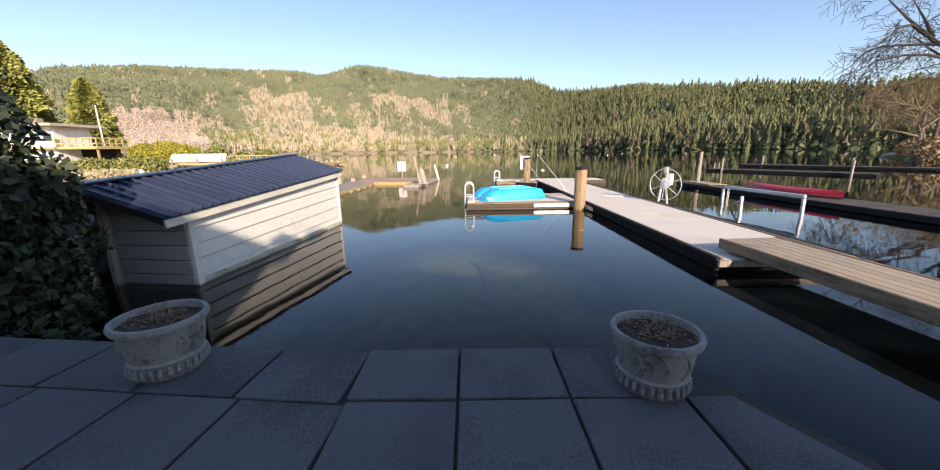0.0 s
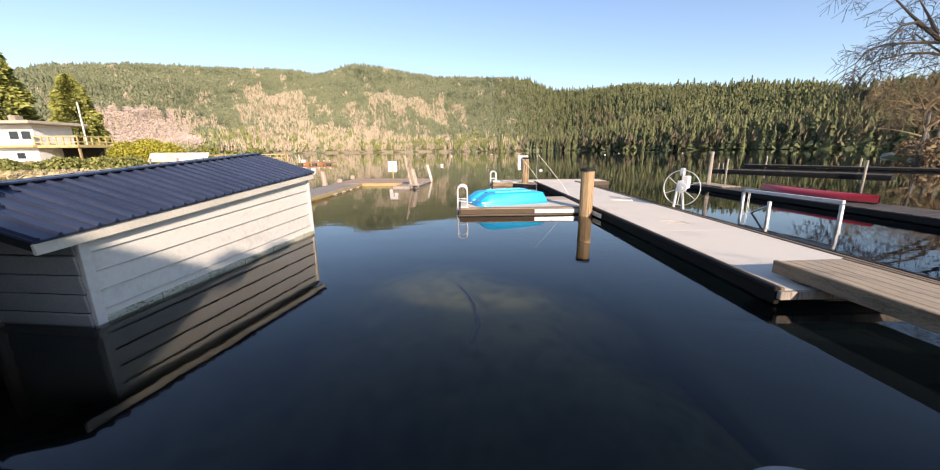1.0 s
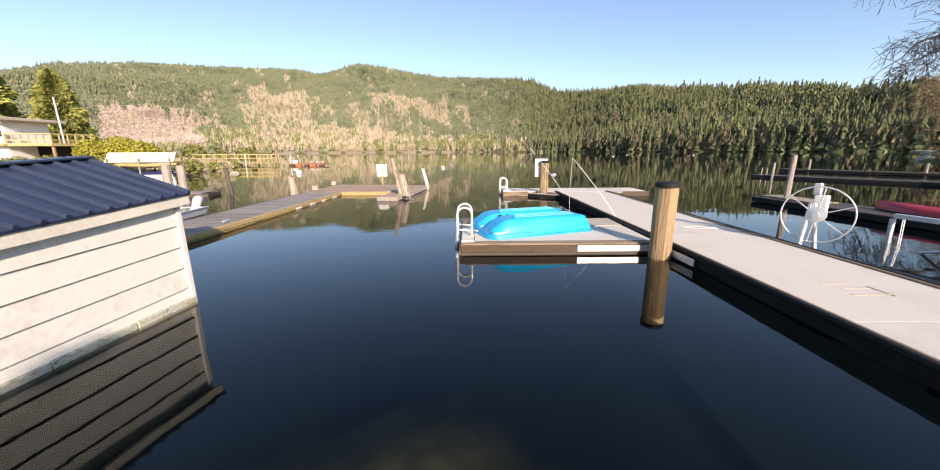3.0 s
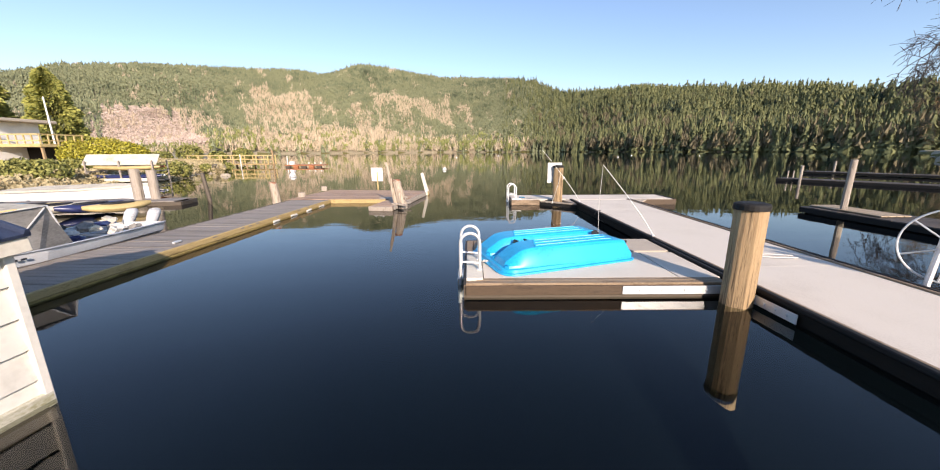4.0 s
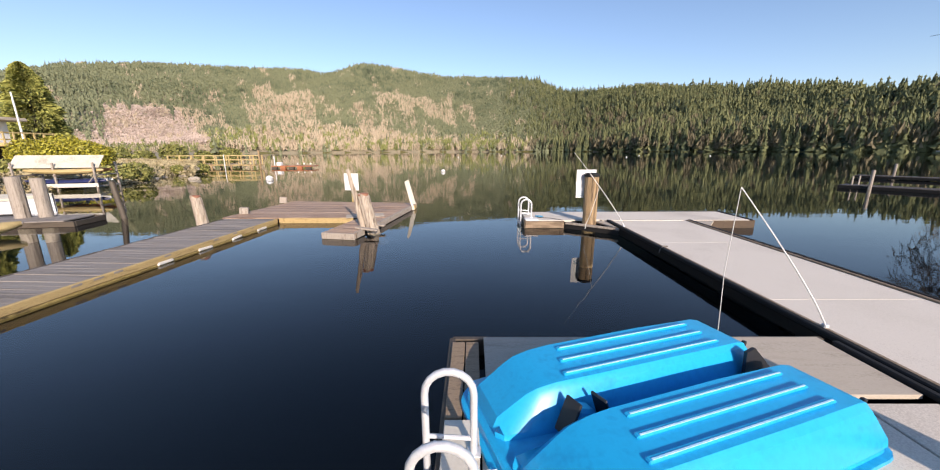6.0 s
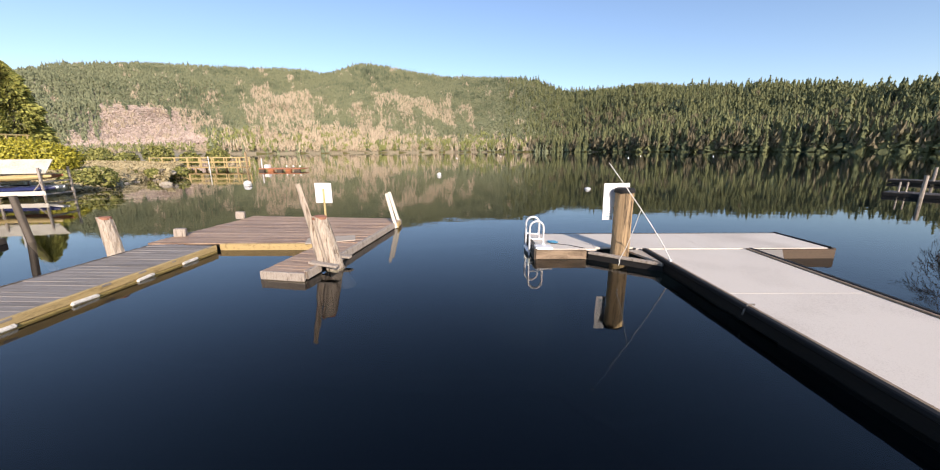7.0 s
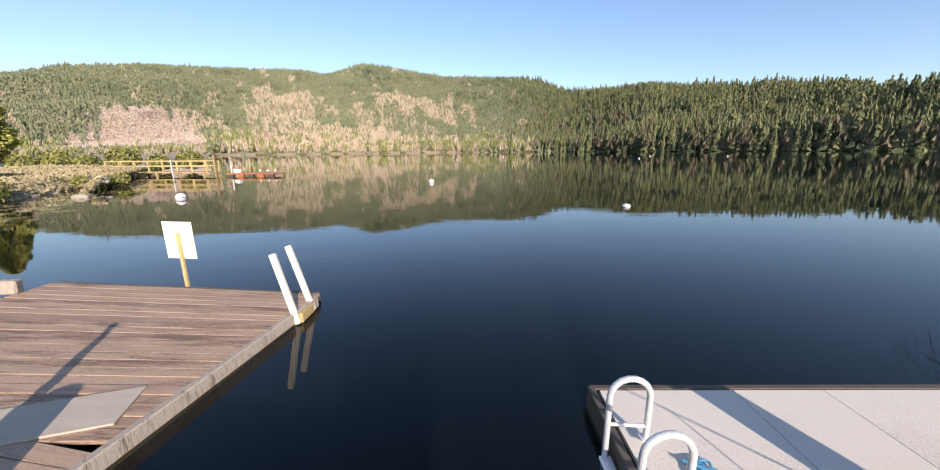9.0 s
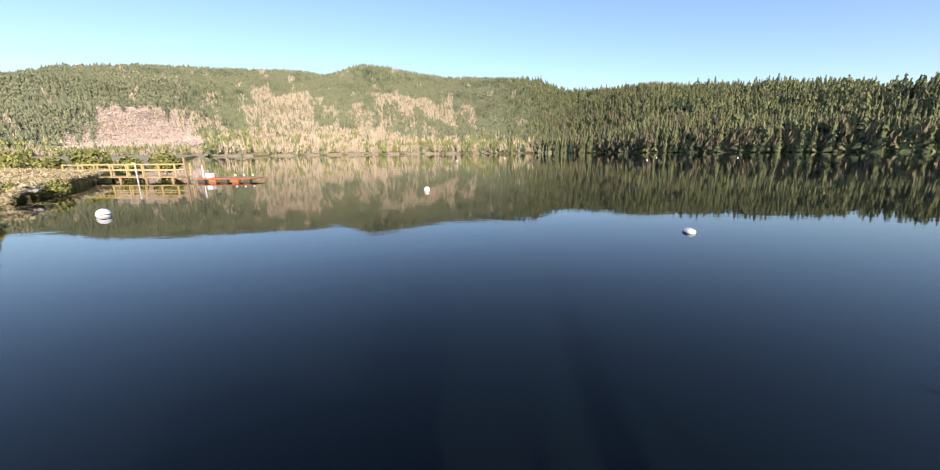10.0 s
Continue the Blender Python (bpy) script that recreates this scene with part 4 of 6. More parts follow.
rope_between("frayed_rope", [(2.80, 19.22, 1.33), (2.74, 19.27, 1.0), (2.66, 19.34, 0.62), (2.60, 19.40, 0.42), (2.61, 19.41, 0.36), (2.585, 19.39, 0.32)], [0.005, 0.006, 0.006, 0.012, 0.009, 0.004], ROPE, "frayed white rope hanging from the mooring whip")
rope_between("cleat_rope", [(3.6, 17.7, DECK + 0.04), (3.5, 17.68, DECK + 0.05), (3.43, 17.64, 0.30), (3.43, 17.65, 0.25)], 0.012, BARK, "short rope looped over the dock edge")


def whip(x, y, tip, label, line=True):
    """A mooring whip: a thin white rod leaning over the water with a line hanging from its tip."""
    t = thing("mooring_whip", (x, y, DECK), 0, label, "mooring whip", "mooring whips")
    part("socket", one_box((0, 0, 0.03), (0.05, 0.05, 0.06), bevel=0.008), GALV, t)
    tx, ty, tz = tip
    bm = bmesh.new()
    pts = [Vector((tx * f, ty * f, 0.05 + (tz - 0.05) * (f ** 0.9))) for f in [k / 8 for k in range(9)]]
    tube(bm, pts, [0.009 - 0.0006 * k for k in range(9)], 7)
    part("rod", bm, WHITE_BOARD, t, smooth=True)
    if not line:
        return t
    bm = bmesh.new()
    tube(bm, [pts[-1], pts[-1] + Vector((-0.02, 0.01, -0.8)), pts[-1] + Vector((0.02, 0.0, -tz - DECK + 0.05))], 0.004, 5)
    part("line", bm, ROPE, t)
    return t


whip(3.56, 14.6, (-1.15, -0.1, 1.45), "thin white mooring whip leaning over the water")
whip(3.55, 19.55, (-1.43, -0.62, 1.73), "thin white rope-wrapped mooring whip by the end piling", False)


def board_sign(name, x, y, z0, w, h, rz, post, label):
    t = thing(name, (x, y, 0), rz, label, "sign")
    part("panel", one_box((0, 0, z0 + h / 2), (w, 0.012, h), bevel=0.003), WHITE_BOARD, t, "blank white panel")
    if post:
        part("post", one_box((0.02, -0.03, z0 * 0.5 + 0.28), (0.05, 0.05, z0 + h * 0.85 - 0.2), bevel=0.006), YELLOW_PAINT, t, "yellow timber post")
    return t


notice = board_sign("notice_board", 2.87, 20.44, 1.16, 0.50, 0.46, 4, False, "white notice board fixed behind the round piling")
lower = part("lower_panel", one_box((-0.15, -0.02, 1.04), (0.20, 0.012, 0.24), bevel=0.003), WHITE_BOARD, notice, "small white panel with blue marks")
for k in range(3):
    part("mark", one_box((-0.14, -0.028, 0.98 + 0.055 * k), (0.10, 0.004, 0.012)), BLUE_ROPE, lower)


# ---- boat lift beside the dock ----
def boat_lift():
    t = thing("boat_lift", (5.8, 11.75, 0), 0, "white galvanised boat lift with a large spoked hand wheel", "boat lift")
    wheel = bmesh.new()
    R, cz = 0.47, 0.86
    turn = pose(0, 0, cz, 0, 0, -55)
    pts = [turn @ Vector((R * math.cos(2 * math.pi * k / 40), 0, R * math.sin(2 * math.pi * k / 40))) for k in range(41)]
    tube(wheel, pts, 0.012, 8, cap=False)
    w = part("wheel_rim", wheel, GALV, t, smooth=True)
    for k in range(6):
        a = 2 * math.pi * k / 6 + 0.4
        bm = bmesh.new()
        tube(bm, [turn @ Vector((0.1 * math.cos(a), -0.02, 0.1 * math.sin(a))), turn @ Vector((R * math.cos(a), 0, R * math.sin(a)))], 0.010, 6)
        part("spoke", bm, GALV, w)
    bm = bmesh.new()
    lathe(bm, [(0.001, -0.06), (0.09, -0.06), (0.13, -0.03), (0.13, 0.03), (0.05, 0.05), (0.05, 0.08), (0.001, 0.08)], 20)
    bmesh.ops.transform(bm, matrix=turn @ pose(0, 0, 0, 90, 0, 0), verts=bm.verts)
    part("hub", bm, GALV, w, smooth=True)
    part("gear_box", one_box((0.2, 0.16, 1.0), (0.18, 0.16, 0.34), (0, 0, -55), bevel=0.015), WHITE_BOARD, t, "white winch gear box")
    part("gear_box_top", one_box((0.06, 0.12, 1.28), (0.10, 0.12, 0.2), (0, 0, -55), bevel=0.015), GALV, t)
    for dx in (-0.13, 0.17):
        bm = bmesh.new()
        tube(bm, [(dx * 0.2, 0.1, 1.05), (dx, 0.08, 0.2), (dx * 1.2, 0.08, -1.5)], 0.035, 8)
        part("leg", bm, GALV, t)
    corners = ((2.5, 0.95), (1.7, -0.95), (2.8, -1.65))
    for x, y in corners:
        part("post", one_box((x, y, -0.25), (0.07, 0.07, 1.7), (0, -2, 0), bevel=0.008), GALV, t)
    a, b = Vector((2.5, 0.95, 0.66)), Vector((2.8, -1.65, 0.66))
    mid, d = (a + b) / 2, b - a
    part("beam", one_box(mid, (d.length, 0.09, 0.09), (0, 0, math.degrees(math.atan2(d.y, d.x))), bevel=0.01), GALV, t, "white top beam")
    bm = bmesh.new()
    tube(bm, [(2.4, 0.8, -0.1), (1.75, -0.9, 0.5)], 0.025, 6)
    part("brace", bm, GALV, t)
    for dx in (0.05, 0.09):
        bm = bmesh.new()
        tube(bm, [(2.5 + dx, 0.85, 0.6), (2.45 + dx, 0.75, -0.6)], 0.008, 5)
        part("cable", bm, GALV, t)
    return t


boat_lift()


# ---- docks across the slip ----
def float_dock(name, a, b, width, z, deck, edge, label, step=0.16):
    """A plank-decked floating dock from a to b, boards laid across."""
    d = Vector((b[0] - a[0], b[1] - a[1]))
    t = thing(name, (a[0], a[1], 0), math.degrees(math.atan2(d.y, d.x)), label, "dock")
    L = d.length
    n = int(L / step)
    bm = one_box((0, 0, 0), (step - 0.012, width, 0.035), bevel=0.005)
    first = part("plank", bm, deck, t)
    first.matrix_basis = pose(step / 2, 0, z - 0.018)
    for k in range(1, n):
        r = random.Random(k)
        share("plank", first.data, t, pose((k + 0.5) * step, r.uniform(-.01, .01), z - 0.018 + r.uniform(-.003, .003), r.uniform(-.4, .4), 0, 0))
    for s in (-1, 1):
        part("edge_beam", one_box((L / 2, s * (width / 2 - 0.02), z - 0.10), (L, 0.06, 0.15), bevel=0.01), edge, t)
    for s in (0.02, L - 0.02):
        part("end_beam", one_box((s, 0, z - 0.10), (0.05, width - 0.1, 0.15), bevel=0.01), edge, t)
    for k in range(max(2, int(L / 3))):
        part("float", one_box((0.9 + k * (L - 1.8) / max(1, int(L / 3) - 1), 0, 0.0), (1.4, width - 0.2, 2 * (z - 0.17)), bevel=0.02), BLACK_PLASTIC, t)
    return t


float_dock("side_dock", (10.75, 18.6), (11.4, 6.0), 1.35, 0.32, DARKPLANK, RUBBER, "dark weathered floating dock with a red canoe on it")
tip = thing("plank_walk", (10.75, 17.9, 0.33), 90, "pale timber planks lying on the dark dock end", "planks")
for k in range(4):
    part("plank", one_box((-0.35, 0.3 - 0.2 * k, 0.02), (2.0, 0.18, 0.03), bevel=0.006), RAMPWOOD, tip)
pile("dock_piling", 10.55, 17.7, 1.75, 0.08, "slim bleached timber piling at the dark dock", GREYWOOD)
float_dock("far_dock", (27.0, 37.0), (37.0, 21.0), 1.3, 0.34, DARKPLANK, RUBBER, "dark floating dock farther along the bay", 0.3)
float_dock("far_dock", (19.5, 30.5), (24.5, 22.5), 1.2, 0.30, DARKPLANK, RUBBER, "dark floating finger dock with bleached end boards", 0.3)
for x, y, h in ((27.5, 35.2, 1.15), (30.7, 30.1, 1.0), (34.2, 24.5, 1.0), (23.3, 23.0, 1.1), (19.6, 29.2, 1.1)):
    pile("dock_piling", x, y, h, 0.075, "slim bleached piling at the far dock", GREYWOOD, n=10)
for dx in (0.0, 0.35):
    pile("dock_piling", 19.6 + dx, 30.1, 0.75, 0.035, "thin pale ladder post at the far dock", GREYWOOD, n=8)


def canoe():
    t = thing("canoe", (11.3, 13.7, 0.335), 93, "red canoe lying upside down on the dark dock", "canoe")
    bm = bmesh.new()
    rings = []
    for k in range(15):
        f = k / 14 * 2 - 1
        w = 0.40 * (1 - abs(f) ** 2.6) + 0.015
        h = 0.21 + 0.04 * f * f
        rings.append([bm.verts.new((f * 1.9, w * math.cos(math.pi * j / 8), h * (1 - 0.12 * abs(f) ** 4) * math.sin(math.pi * j / 8) ** 0.8 + 0.01)) for j in range(9)])
    for a, b in zip(rings, rings[1:]):
        for j in range(8):
            bm.faces.new((a[j], b[j], b[j + 1], a[j + 1]))
    part("hull", bm, RED_PLASTIC, t, smooth=True)
    for s in (-1, 1):
        bm = bmesh.new()
        tube(bm, [(f * 1.9, s * (0.40 * (1 - abs(f) ** 2.6) + 0.02), 0.02) for f in [k / 10 * 2 - 1 for k in range(11)]], 0.018, 6)
        part("gunwale", bm, BLACK_PLASTIC, t)
    bm = bmesh.new()
    tube(bm, [(f * 1.85, 0, 0.222 + 0.02 * f * f) for f in [k / 8 * 1.8 - 0.9 for k in range(9)]], 0.012, 6)
    part("keel", bm, RED_PLASTIC, t)
    return t


canoe()


# ---- old dock ----
LOW = 0.27
MOSSY = material("mossy_wet_timber", ((0.05, 0.035, 0.015), (0.34, 0.25, 0.085), (0.17, 0.13, 0.04)), 0.8, scale=1.6, stretch=(4, 1, 4), fine=12, bump=0.4)
WORNFOAM = material("worn_foam", ((0.30, 0.28, 0.23), (0.66, 0.63, 0.56), (0.52, 0.49, 0.43)), 0.8, scale=5, fine=30, bump=0.3)


def old_dock():
    t = thing("old_dock", (0, 0, 0), 0, "old plank dock with yellowed edge beam, end platform and finger", "dock")
    ang = 2.6
    base = pose(-6.75, 8.2, 0, 0, 0, -ang)
    bm = one_box((0, 0, 0), (1.5, 0.145, 0.036), bevel=0.005)
    proto = part("walk_plank", bm, WALKPLANK, t)
    proto.matrix_basis = base @ pose(0, 0.075, LOW - 0.018)
    for k in range(1, 86):
        r = random.Random(k)
        share("walk_plank", proto.data, t, base @ pose(r.uniform(-.012, .012), 0.075 + 0.15 * k, LOW - 0.018 + r.uniform(-.004, .004), r.uniform(-.5, .5), r.uniform(-.3, .3), r.uniform(-.3, .3)))
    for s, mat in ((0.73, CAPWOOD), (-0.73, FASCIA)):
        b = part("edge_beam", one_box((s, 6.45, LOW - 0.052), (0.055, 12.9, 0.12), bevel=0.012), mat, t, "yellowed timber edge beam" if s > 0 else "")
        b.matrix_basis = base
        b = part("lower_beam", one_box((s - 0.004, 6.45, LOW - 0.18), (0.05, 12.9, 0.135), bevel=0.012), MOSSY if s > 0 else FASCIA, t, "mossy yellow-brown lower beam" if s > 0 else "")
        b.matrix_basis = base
    for k in range(5):
        f = part("float", one_box((0, 1.3 + 2.6 * k, 0.0), (1.1, 1.7, 0.24), bevel=0.03), BLACK_PLASTIC, t)
        f.matrix_basis = base
    for k in range(4):
        r = random.Random(50 + k)
        f = part("fender", one_box((0.765, 9.3 + 0.95 * k, 0.15), (0.05, 0.34 + 0.05 * (k % 2), 0.07), (r.uniform(-4, 4), 0, 0), bevel=0.025), WORNFOAM, t, "worn pale foam fender")
        f.matrix_basis = base
    # end platform, its boards fanning slightly
    bm = one_box((0, 0, 0), (4.75, 0.138, 0.036), bevel=0.005)
    for v in bm.verts:
        v.co.y *= 1.1 - 0.175 * (v.co.x + 2.375) / 4.75
    proto = part("platform_plank", bm, PLANK, t)
    proto.matrix_basis = pose(-4.72, 21.33, LOW - 0.015)
    for k in range(1, 22):
        r = random.Random(100 + k)
        share("platform_plank", proto.data, t, pose(-4.72 + 0.0165 * k + r.uniform(-.012, .012), 21.33 + 0.143 * k, LOW - 0.015 + r.uniform(-.004, .004), r.uniform(-.5, .5), r.uniform(-.12, .12), -6.5 * k / 22))
    # finger, with a notch for the leaning piling
    whole = part("finger_plank", one_box((0, 0, 0), (0.80, 0.146, 0.036), bevel=0.005), PLANK, t)
    short = part("finger_plank", one_box((-0.1, 0, 0), (0.60, 0.146, 0.036), bevel=0.005), PLANK, t)
    for k in range(13):
        r = random.Random(200 + k)
        y = 19.36 + 0.15 * k
        m = pose(-2.45 - 0.15 * (23.5 - y), y, LOW - 0.016 + r.uniform(-.004, .004), r.uniform(-.5, .5), r.uniform(-.4, .4), -10 + r.uniform(-.6, .6))
        source = short if 19.7 < y < 20.2 else whole
        if k == 0 or y == 19.36 + 0.15 * 3:
            source.matrix_basis = m
        else:
            share("finger_plank", source.data, t, m)
    part("patch_board", one_box((-3.1, 21.5, LOW + 0.012), (1.05, 0.5, 0.02), (0, 0, 18), bevel=0.004), DECK_RAW, t, "pale plywood patch")
    part("edge_beam", one_box((-2.25, 22.15, LOW - 0.06), (0.08, 3.7, 0.15), (0, 0, -7.5), bevel=0.012), GREYWOOD, t, "pale worn edge beam")
    part("edge_beam", one_box((-2.66, 19.48, LOW - 0.06), (0.08, 0.42, 0.15), (0, 0, -9), bevel=0.012), GREYWOOD, t)
    part("edge_beam", one_box((-3.33, 20.25, LOW - 0.09), (0.06, 1.8, 0.15), (0, 0, -8.5), bevel=0.012), GREYWOOD, t)
    part("edge_beam", one_box((-3.08, 19.26, LOW - 0.07), (0.82, 0.06, 0.15), (0, 0, -10), bevel=0.012), GREYWOOD, t)
    part("edge_beam", one_box((-4.40, 21.22, LOW - 0.08), (2.1, 0.08, 0.15), bevel=0.012), CAPWOOD, t)
    part("edge_beam", one_box((-4.4, 24.5, LOW - 0.09), (4.7, 0.06, 0.14), (0, 0, -6.5), bevel=0.012), FASCIA, t)
    part("lower_beam", one_box((-3.07, 19.29, 0.06), (0.78, 0.05, 0.14), (0, 0, -10), bevel=0.01), FASCIA, t)
    for x, y, sx, sy in ((-5.7, 22.8, 1.5, 2.4), (-3.2, 22.7, 1.6, 2.0), (-3.0, 20.4, 0.45, 1.0)):
        part("float", one_box((x, y, 0.0), (sx, sy, 0.3), bevel=0.03), FASCIA, t)
    part("lower_beam", one_box((-2.28, 22.15, 0.08), (0.05, 3.6, 0.14), (0, 0, -7.5), bevel=0.01), FASCIA, t)
    for y, lift in ((21.9, 0.2), (24.2, 0.22)):
        part("stub_post", one_box((-6.85, y, LOW + lift / 2), (0.24, 0.16, lift), (0, 4, 20), bevel=0.02), GREYWOOD, t, "short bleached stub post")
    for y, tilt in ((23.42, -13), (23.85, -15)):
        part("ladder_post", one_box((-2.13, y, 0.62), (0.085, 0.06, 1.0), (0, tilt, 0), bevel=0.012), CREAM_TRIM, t, "white painted ladder post")
    part("ladder_block", one_box((-2.0, 23.63, 0.2), (0.08, 0.36, 0.14), bevel=0.01), CAPWOOD, t)
    part("cleat", one_box((-6.0, 14.5, LOW + 0.03), (0.06, 0.2, 0.04), bevel=0.01), GALV, t)
    part("brace_plank", one_box((-2.45, 20.22, LOW - 0.0), (0.46, 0.13, 0.045), (0, 3, -12), bevel=0.01), GREYWOOD, t)
    part("brace_plank", one_box((-2.52, 19.62, LOW + 0.02), (0.56, 0.13, 0.045), (0, 4, -14), bevel=0.01), GREYWOOD, t)
    return t


old_dock()
board_sign("dock_sign", -4.5, 24.72, 0.67, 0.55, 0.62, -8, True, "white sign panel on a yellow post at the old dock")


def broken_pile(x, y, top, r, lean, label, splinter=False):
    t = thing("broken_piling", (x, y, 0), 0, label, "piling", "dock pilings")
    bm = bmesh.new()
    q = random.Random(11)
    n, steps = 22, 10
    groove = [q.uniform(0.86, 1.05) for _ in range(n)]
    jag = [q.uniform(-0.07, 0.02) for k in range(n)]
    prev = None
    for i in range(steps + 1):
        f = i / steps
        ring = []
        for k in range(n):
            z = -0.03 + (top + 0.03) * f + (jag[k] * max(0, f - 0.7) / 0.3)
            a = 2 * math.pi * k / n
            rr = r * groove[k] * (1.1 - 0.18 * f) + q.uniform(-.006, .006)
            ring.append(bm.verts.new((lean[0] * z + rr * math.cos(a), lean[1] * z + rr * math.sin(a), z)))
        if prev:
            for k in range(n):
                bm.faces.new((prev[k], prev[(k + 1) % n], ring[(k + 1) % n], ring[k]))
        prev = ring
    c = bm.verts.new((lean[0] * top, lean[1] * top, top - 0.03))
    for k in range(n):
        bm.faces.new((prev[k], prev[(k + 1) % n], c))
    part("post", bm, FLAKY, t)
    # foot coloured black so the pile fades as if water dimmed it
    bm = bmesh.new()
    tube(bm, [(lean[0] * z, lean[1] * z, z) for z in (-0.9, -0.5, 0.0)], [r * 1.1, r * 1.12, r * 1.1], 16)
    part("submerged_foot", bm, RUBBER, t, "piling foot blackened for the light lost below the waterline")
    bm = bmesh.new()
    lathe(bm, [(0.001, top + 0.012), (r * 0.6, top + 0.01), (r * 0.88, top - 0.005), (r * 0.9, top - 0.05)], 16)
    bmesh.ops.translate(bm, vec=(lean[0] * top, lean[1] * top, 0), verts=bm.verts)
    part("cut_top", bm, CUT_TOP, t, "reddish brown cut top")
    if splinter:
        bm = bmesh.new()
        x0, x1 = -0.27, -0.54
        pts = [Vector((x0 + (x1 - x0) * f + q.uniform(-.012, .012), -0.06 + 0.02 * f, 0.25 + 1.43 * f)) for f in [k / 9 for k in range(10)]]
        tube(bm, pts, [0.075 - 0.035 * k / 9 + q.uniform(-.008, .008) for k in range(10)], 6)
        bmesh.ops.scale(bm, vec=(1, 0.55, 1), verts=bm.verts)
        part("splinter", bm, FLAKY, t, "tall pale splinter of split timber")
    return t


FLAKY = material("split_bleached_wood", ((0.10, 0.06, 0.032), (0.50, 0.42, 0.33), (0.27, 0.20, 0.135)), 0.9, scale=2.2, stretch=(8, 8, 0.45), fine=9, bump=1.0)
CUT_TOP = material("reddish_cut_wood", ((0.24, 0.10, 0.06), (0.38, 0.18, 0.11)), 0.85, scale=6, fine=40, bump=0.3)
broken_pile(-2.43, 19.95, 1.10, 0.15, (-0.20, -0.02), "leaning split bleached piling with reddish cut top", True)
broken_pile(-7.15, 20.6, 0.98, 0.13, (-0.10, 0.0), "weathered leaning piling at the outer edge of the old dock")


# ---- buoys ----
def buoy(x, y, r, long, label):
    t = thing("mooring_buoy", (x, y, WL), 70, label, "buoy", "mooring buoys")
    bm = bmesh.new()
    bmesh.ops.create_uvsphere(bm, u_segments=20, v_segments=12, radius=r)
    bmesh.ops.scale(bm, vec=(long, 1, 0.9 if long < 1.5 else 0.5), verts=bm.verts)
    bmesh.ops.translate(bm, vec=(0, 0, r * (0.35 if long < 1.5 else 0.15)), verts=bm.verts)
    part("float", bm, WHITE_BOARD, t, smooth=True)
    bm = bmesh.new()
    tube(bm, [(0.9 * r * math.cos(a) * long, 0.98 * r * math.sin(a), r * (0.36 if long < 1.5 else 0.15)) for a in [2 * math.pi * k / 24 for k in range(25)]], r * 0.09, 6, cap=False)
    part("band", bm, BLACK_PLASTIC, t, "dark band")
    bm = bmesh.new()
    tube(bm, [(0, 0, r * (1.1 if long < 1.5 else 0.6)), (0, 0, r * (1.3 if long < 1.5 else 0.8))], r * 0.10, 6)
    part("eye", bm, GALV, t)
    return t


buoy(6.5, 33.5, 0.17, 1.9, "elongated white mooring buoy with dark band on water")
buoy(-2.75, 45.8, 0.2, 1.0, "small round white mooring buoy on water")
buoy(-14.4, 37.0, 0.24, 1.0, "round white mooring buoy near the rocky shore")
for x, y in ((42, 112), (58, 140), (11, 150), (75, 128), (-4, 118)):
    buoy(x, y, 0.2, 1.0, "distant round white mooring buoy far across water")


# ---- pier and swim raft ----
def pier():
    t = thing("swim_pier", (-37.5, 57.2, 0.05), -5, "low shore pier with yellow ochre railing", "pier")
    L, w, z = 11.4, 1.6, 0.5
    part("deck", one_box((L / 2, 0, z - 0.06), (L, w, 0.12), bevel=0.01), CAPWOOD, t)
    for s in (-1, 1):
        y = s * w / 2
        for k in range(8):
            part("rail_post", one_box((0.1 + k * (L - 0.2) / 7, y, z + 0.5), (0.11, 0.11, 1.1), bevel=0.01), YELLOW_PAINT, t)
        for h in (0.55, 1.05):
            part("rail", one_box((L / 2, y, z + h), (L, 0.06, 0.09), bevel=0.01), YELLOW_PAINT, t)
        for k in range(5):
            bm = bmesh.new()
            tube(bm, [(0.5 + k * (L - 1) / 4, y, -2.5), (0.5 + k * (L - 1) / 4, y, z)], 0.12, 8)
            part("pile", bm, PILE, t)
    part("marker_post", one_box((7.6, -0.95, 0.7), (0.07, 0.07, 2.0)), WHITE_BOARD, t, "white marker post")
    part("marker_post", one_box((L - 0.05, 0.2, 0.9), (0.16, 0.16, 2.6), bevel=0.01), PILE, t)
    return t


pier()


def raft():
    t = thing("swim_raft", (-21.4, 55.1, WL), -2, "orange edged floating swim raft at the pier end", "raft")
    part("deck", one_box((0.2, 0, 0.26), (4.8, 2.0, 0.10), bevel=0.02), ORANGE, t)
    for k in range(5):
        part("float", one_box((-1.8 + 1.0 * k, -0.85, 0.08), (0.6, 0.45, 0.24), bevel=0.05), ORANGE if k % 2 else FASCIA, t)
    part("locker", one_box((-1.7, 0, 0.5), (0.5, 0.5, 0.4), bevel=0.03), WHITE_BOARD, t, "white locker")
    part("marker_post", one_box((-2.3, 0, 0.5), (0.09, 0.09, 1.8), bevel=0.01), WHITE_BOARD, t)
    for k in range(3):
        part("bollard", one_box((0.2 + 0.8 * k, 0.6, 0.5), (0.14, 0.10, 0.18), bevel=0.01), WHITE_BOARD, t)
    return t


raft()


# ---- moored boats and rack on the near shore ----
def loft(bm, rings, close=False):
    rs = [[bm.verts.new(p) for p in r] for r in rings]
    for a, b in zip(rs, rs[1:]):
        k = len(a)
        for i in range(k if close else k - 1):
            bm.faces.new((a[i], b[i], b[(i + 1) % k], a[(i + 1) % k]))
    return rs


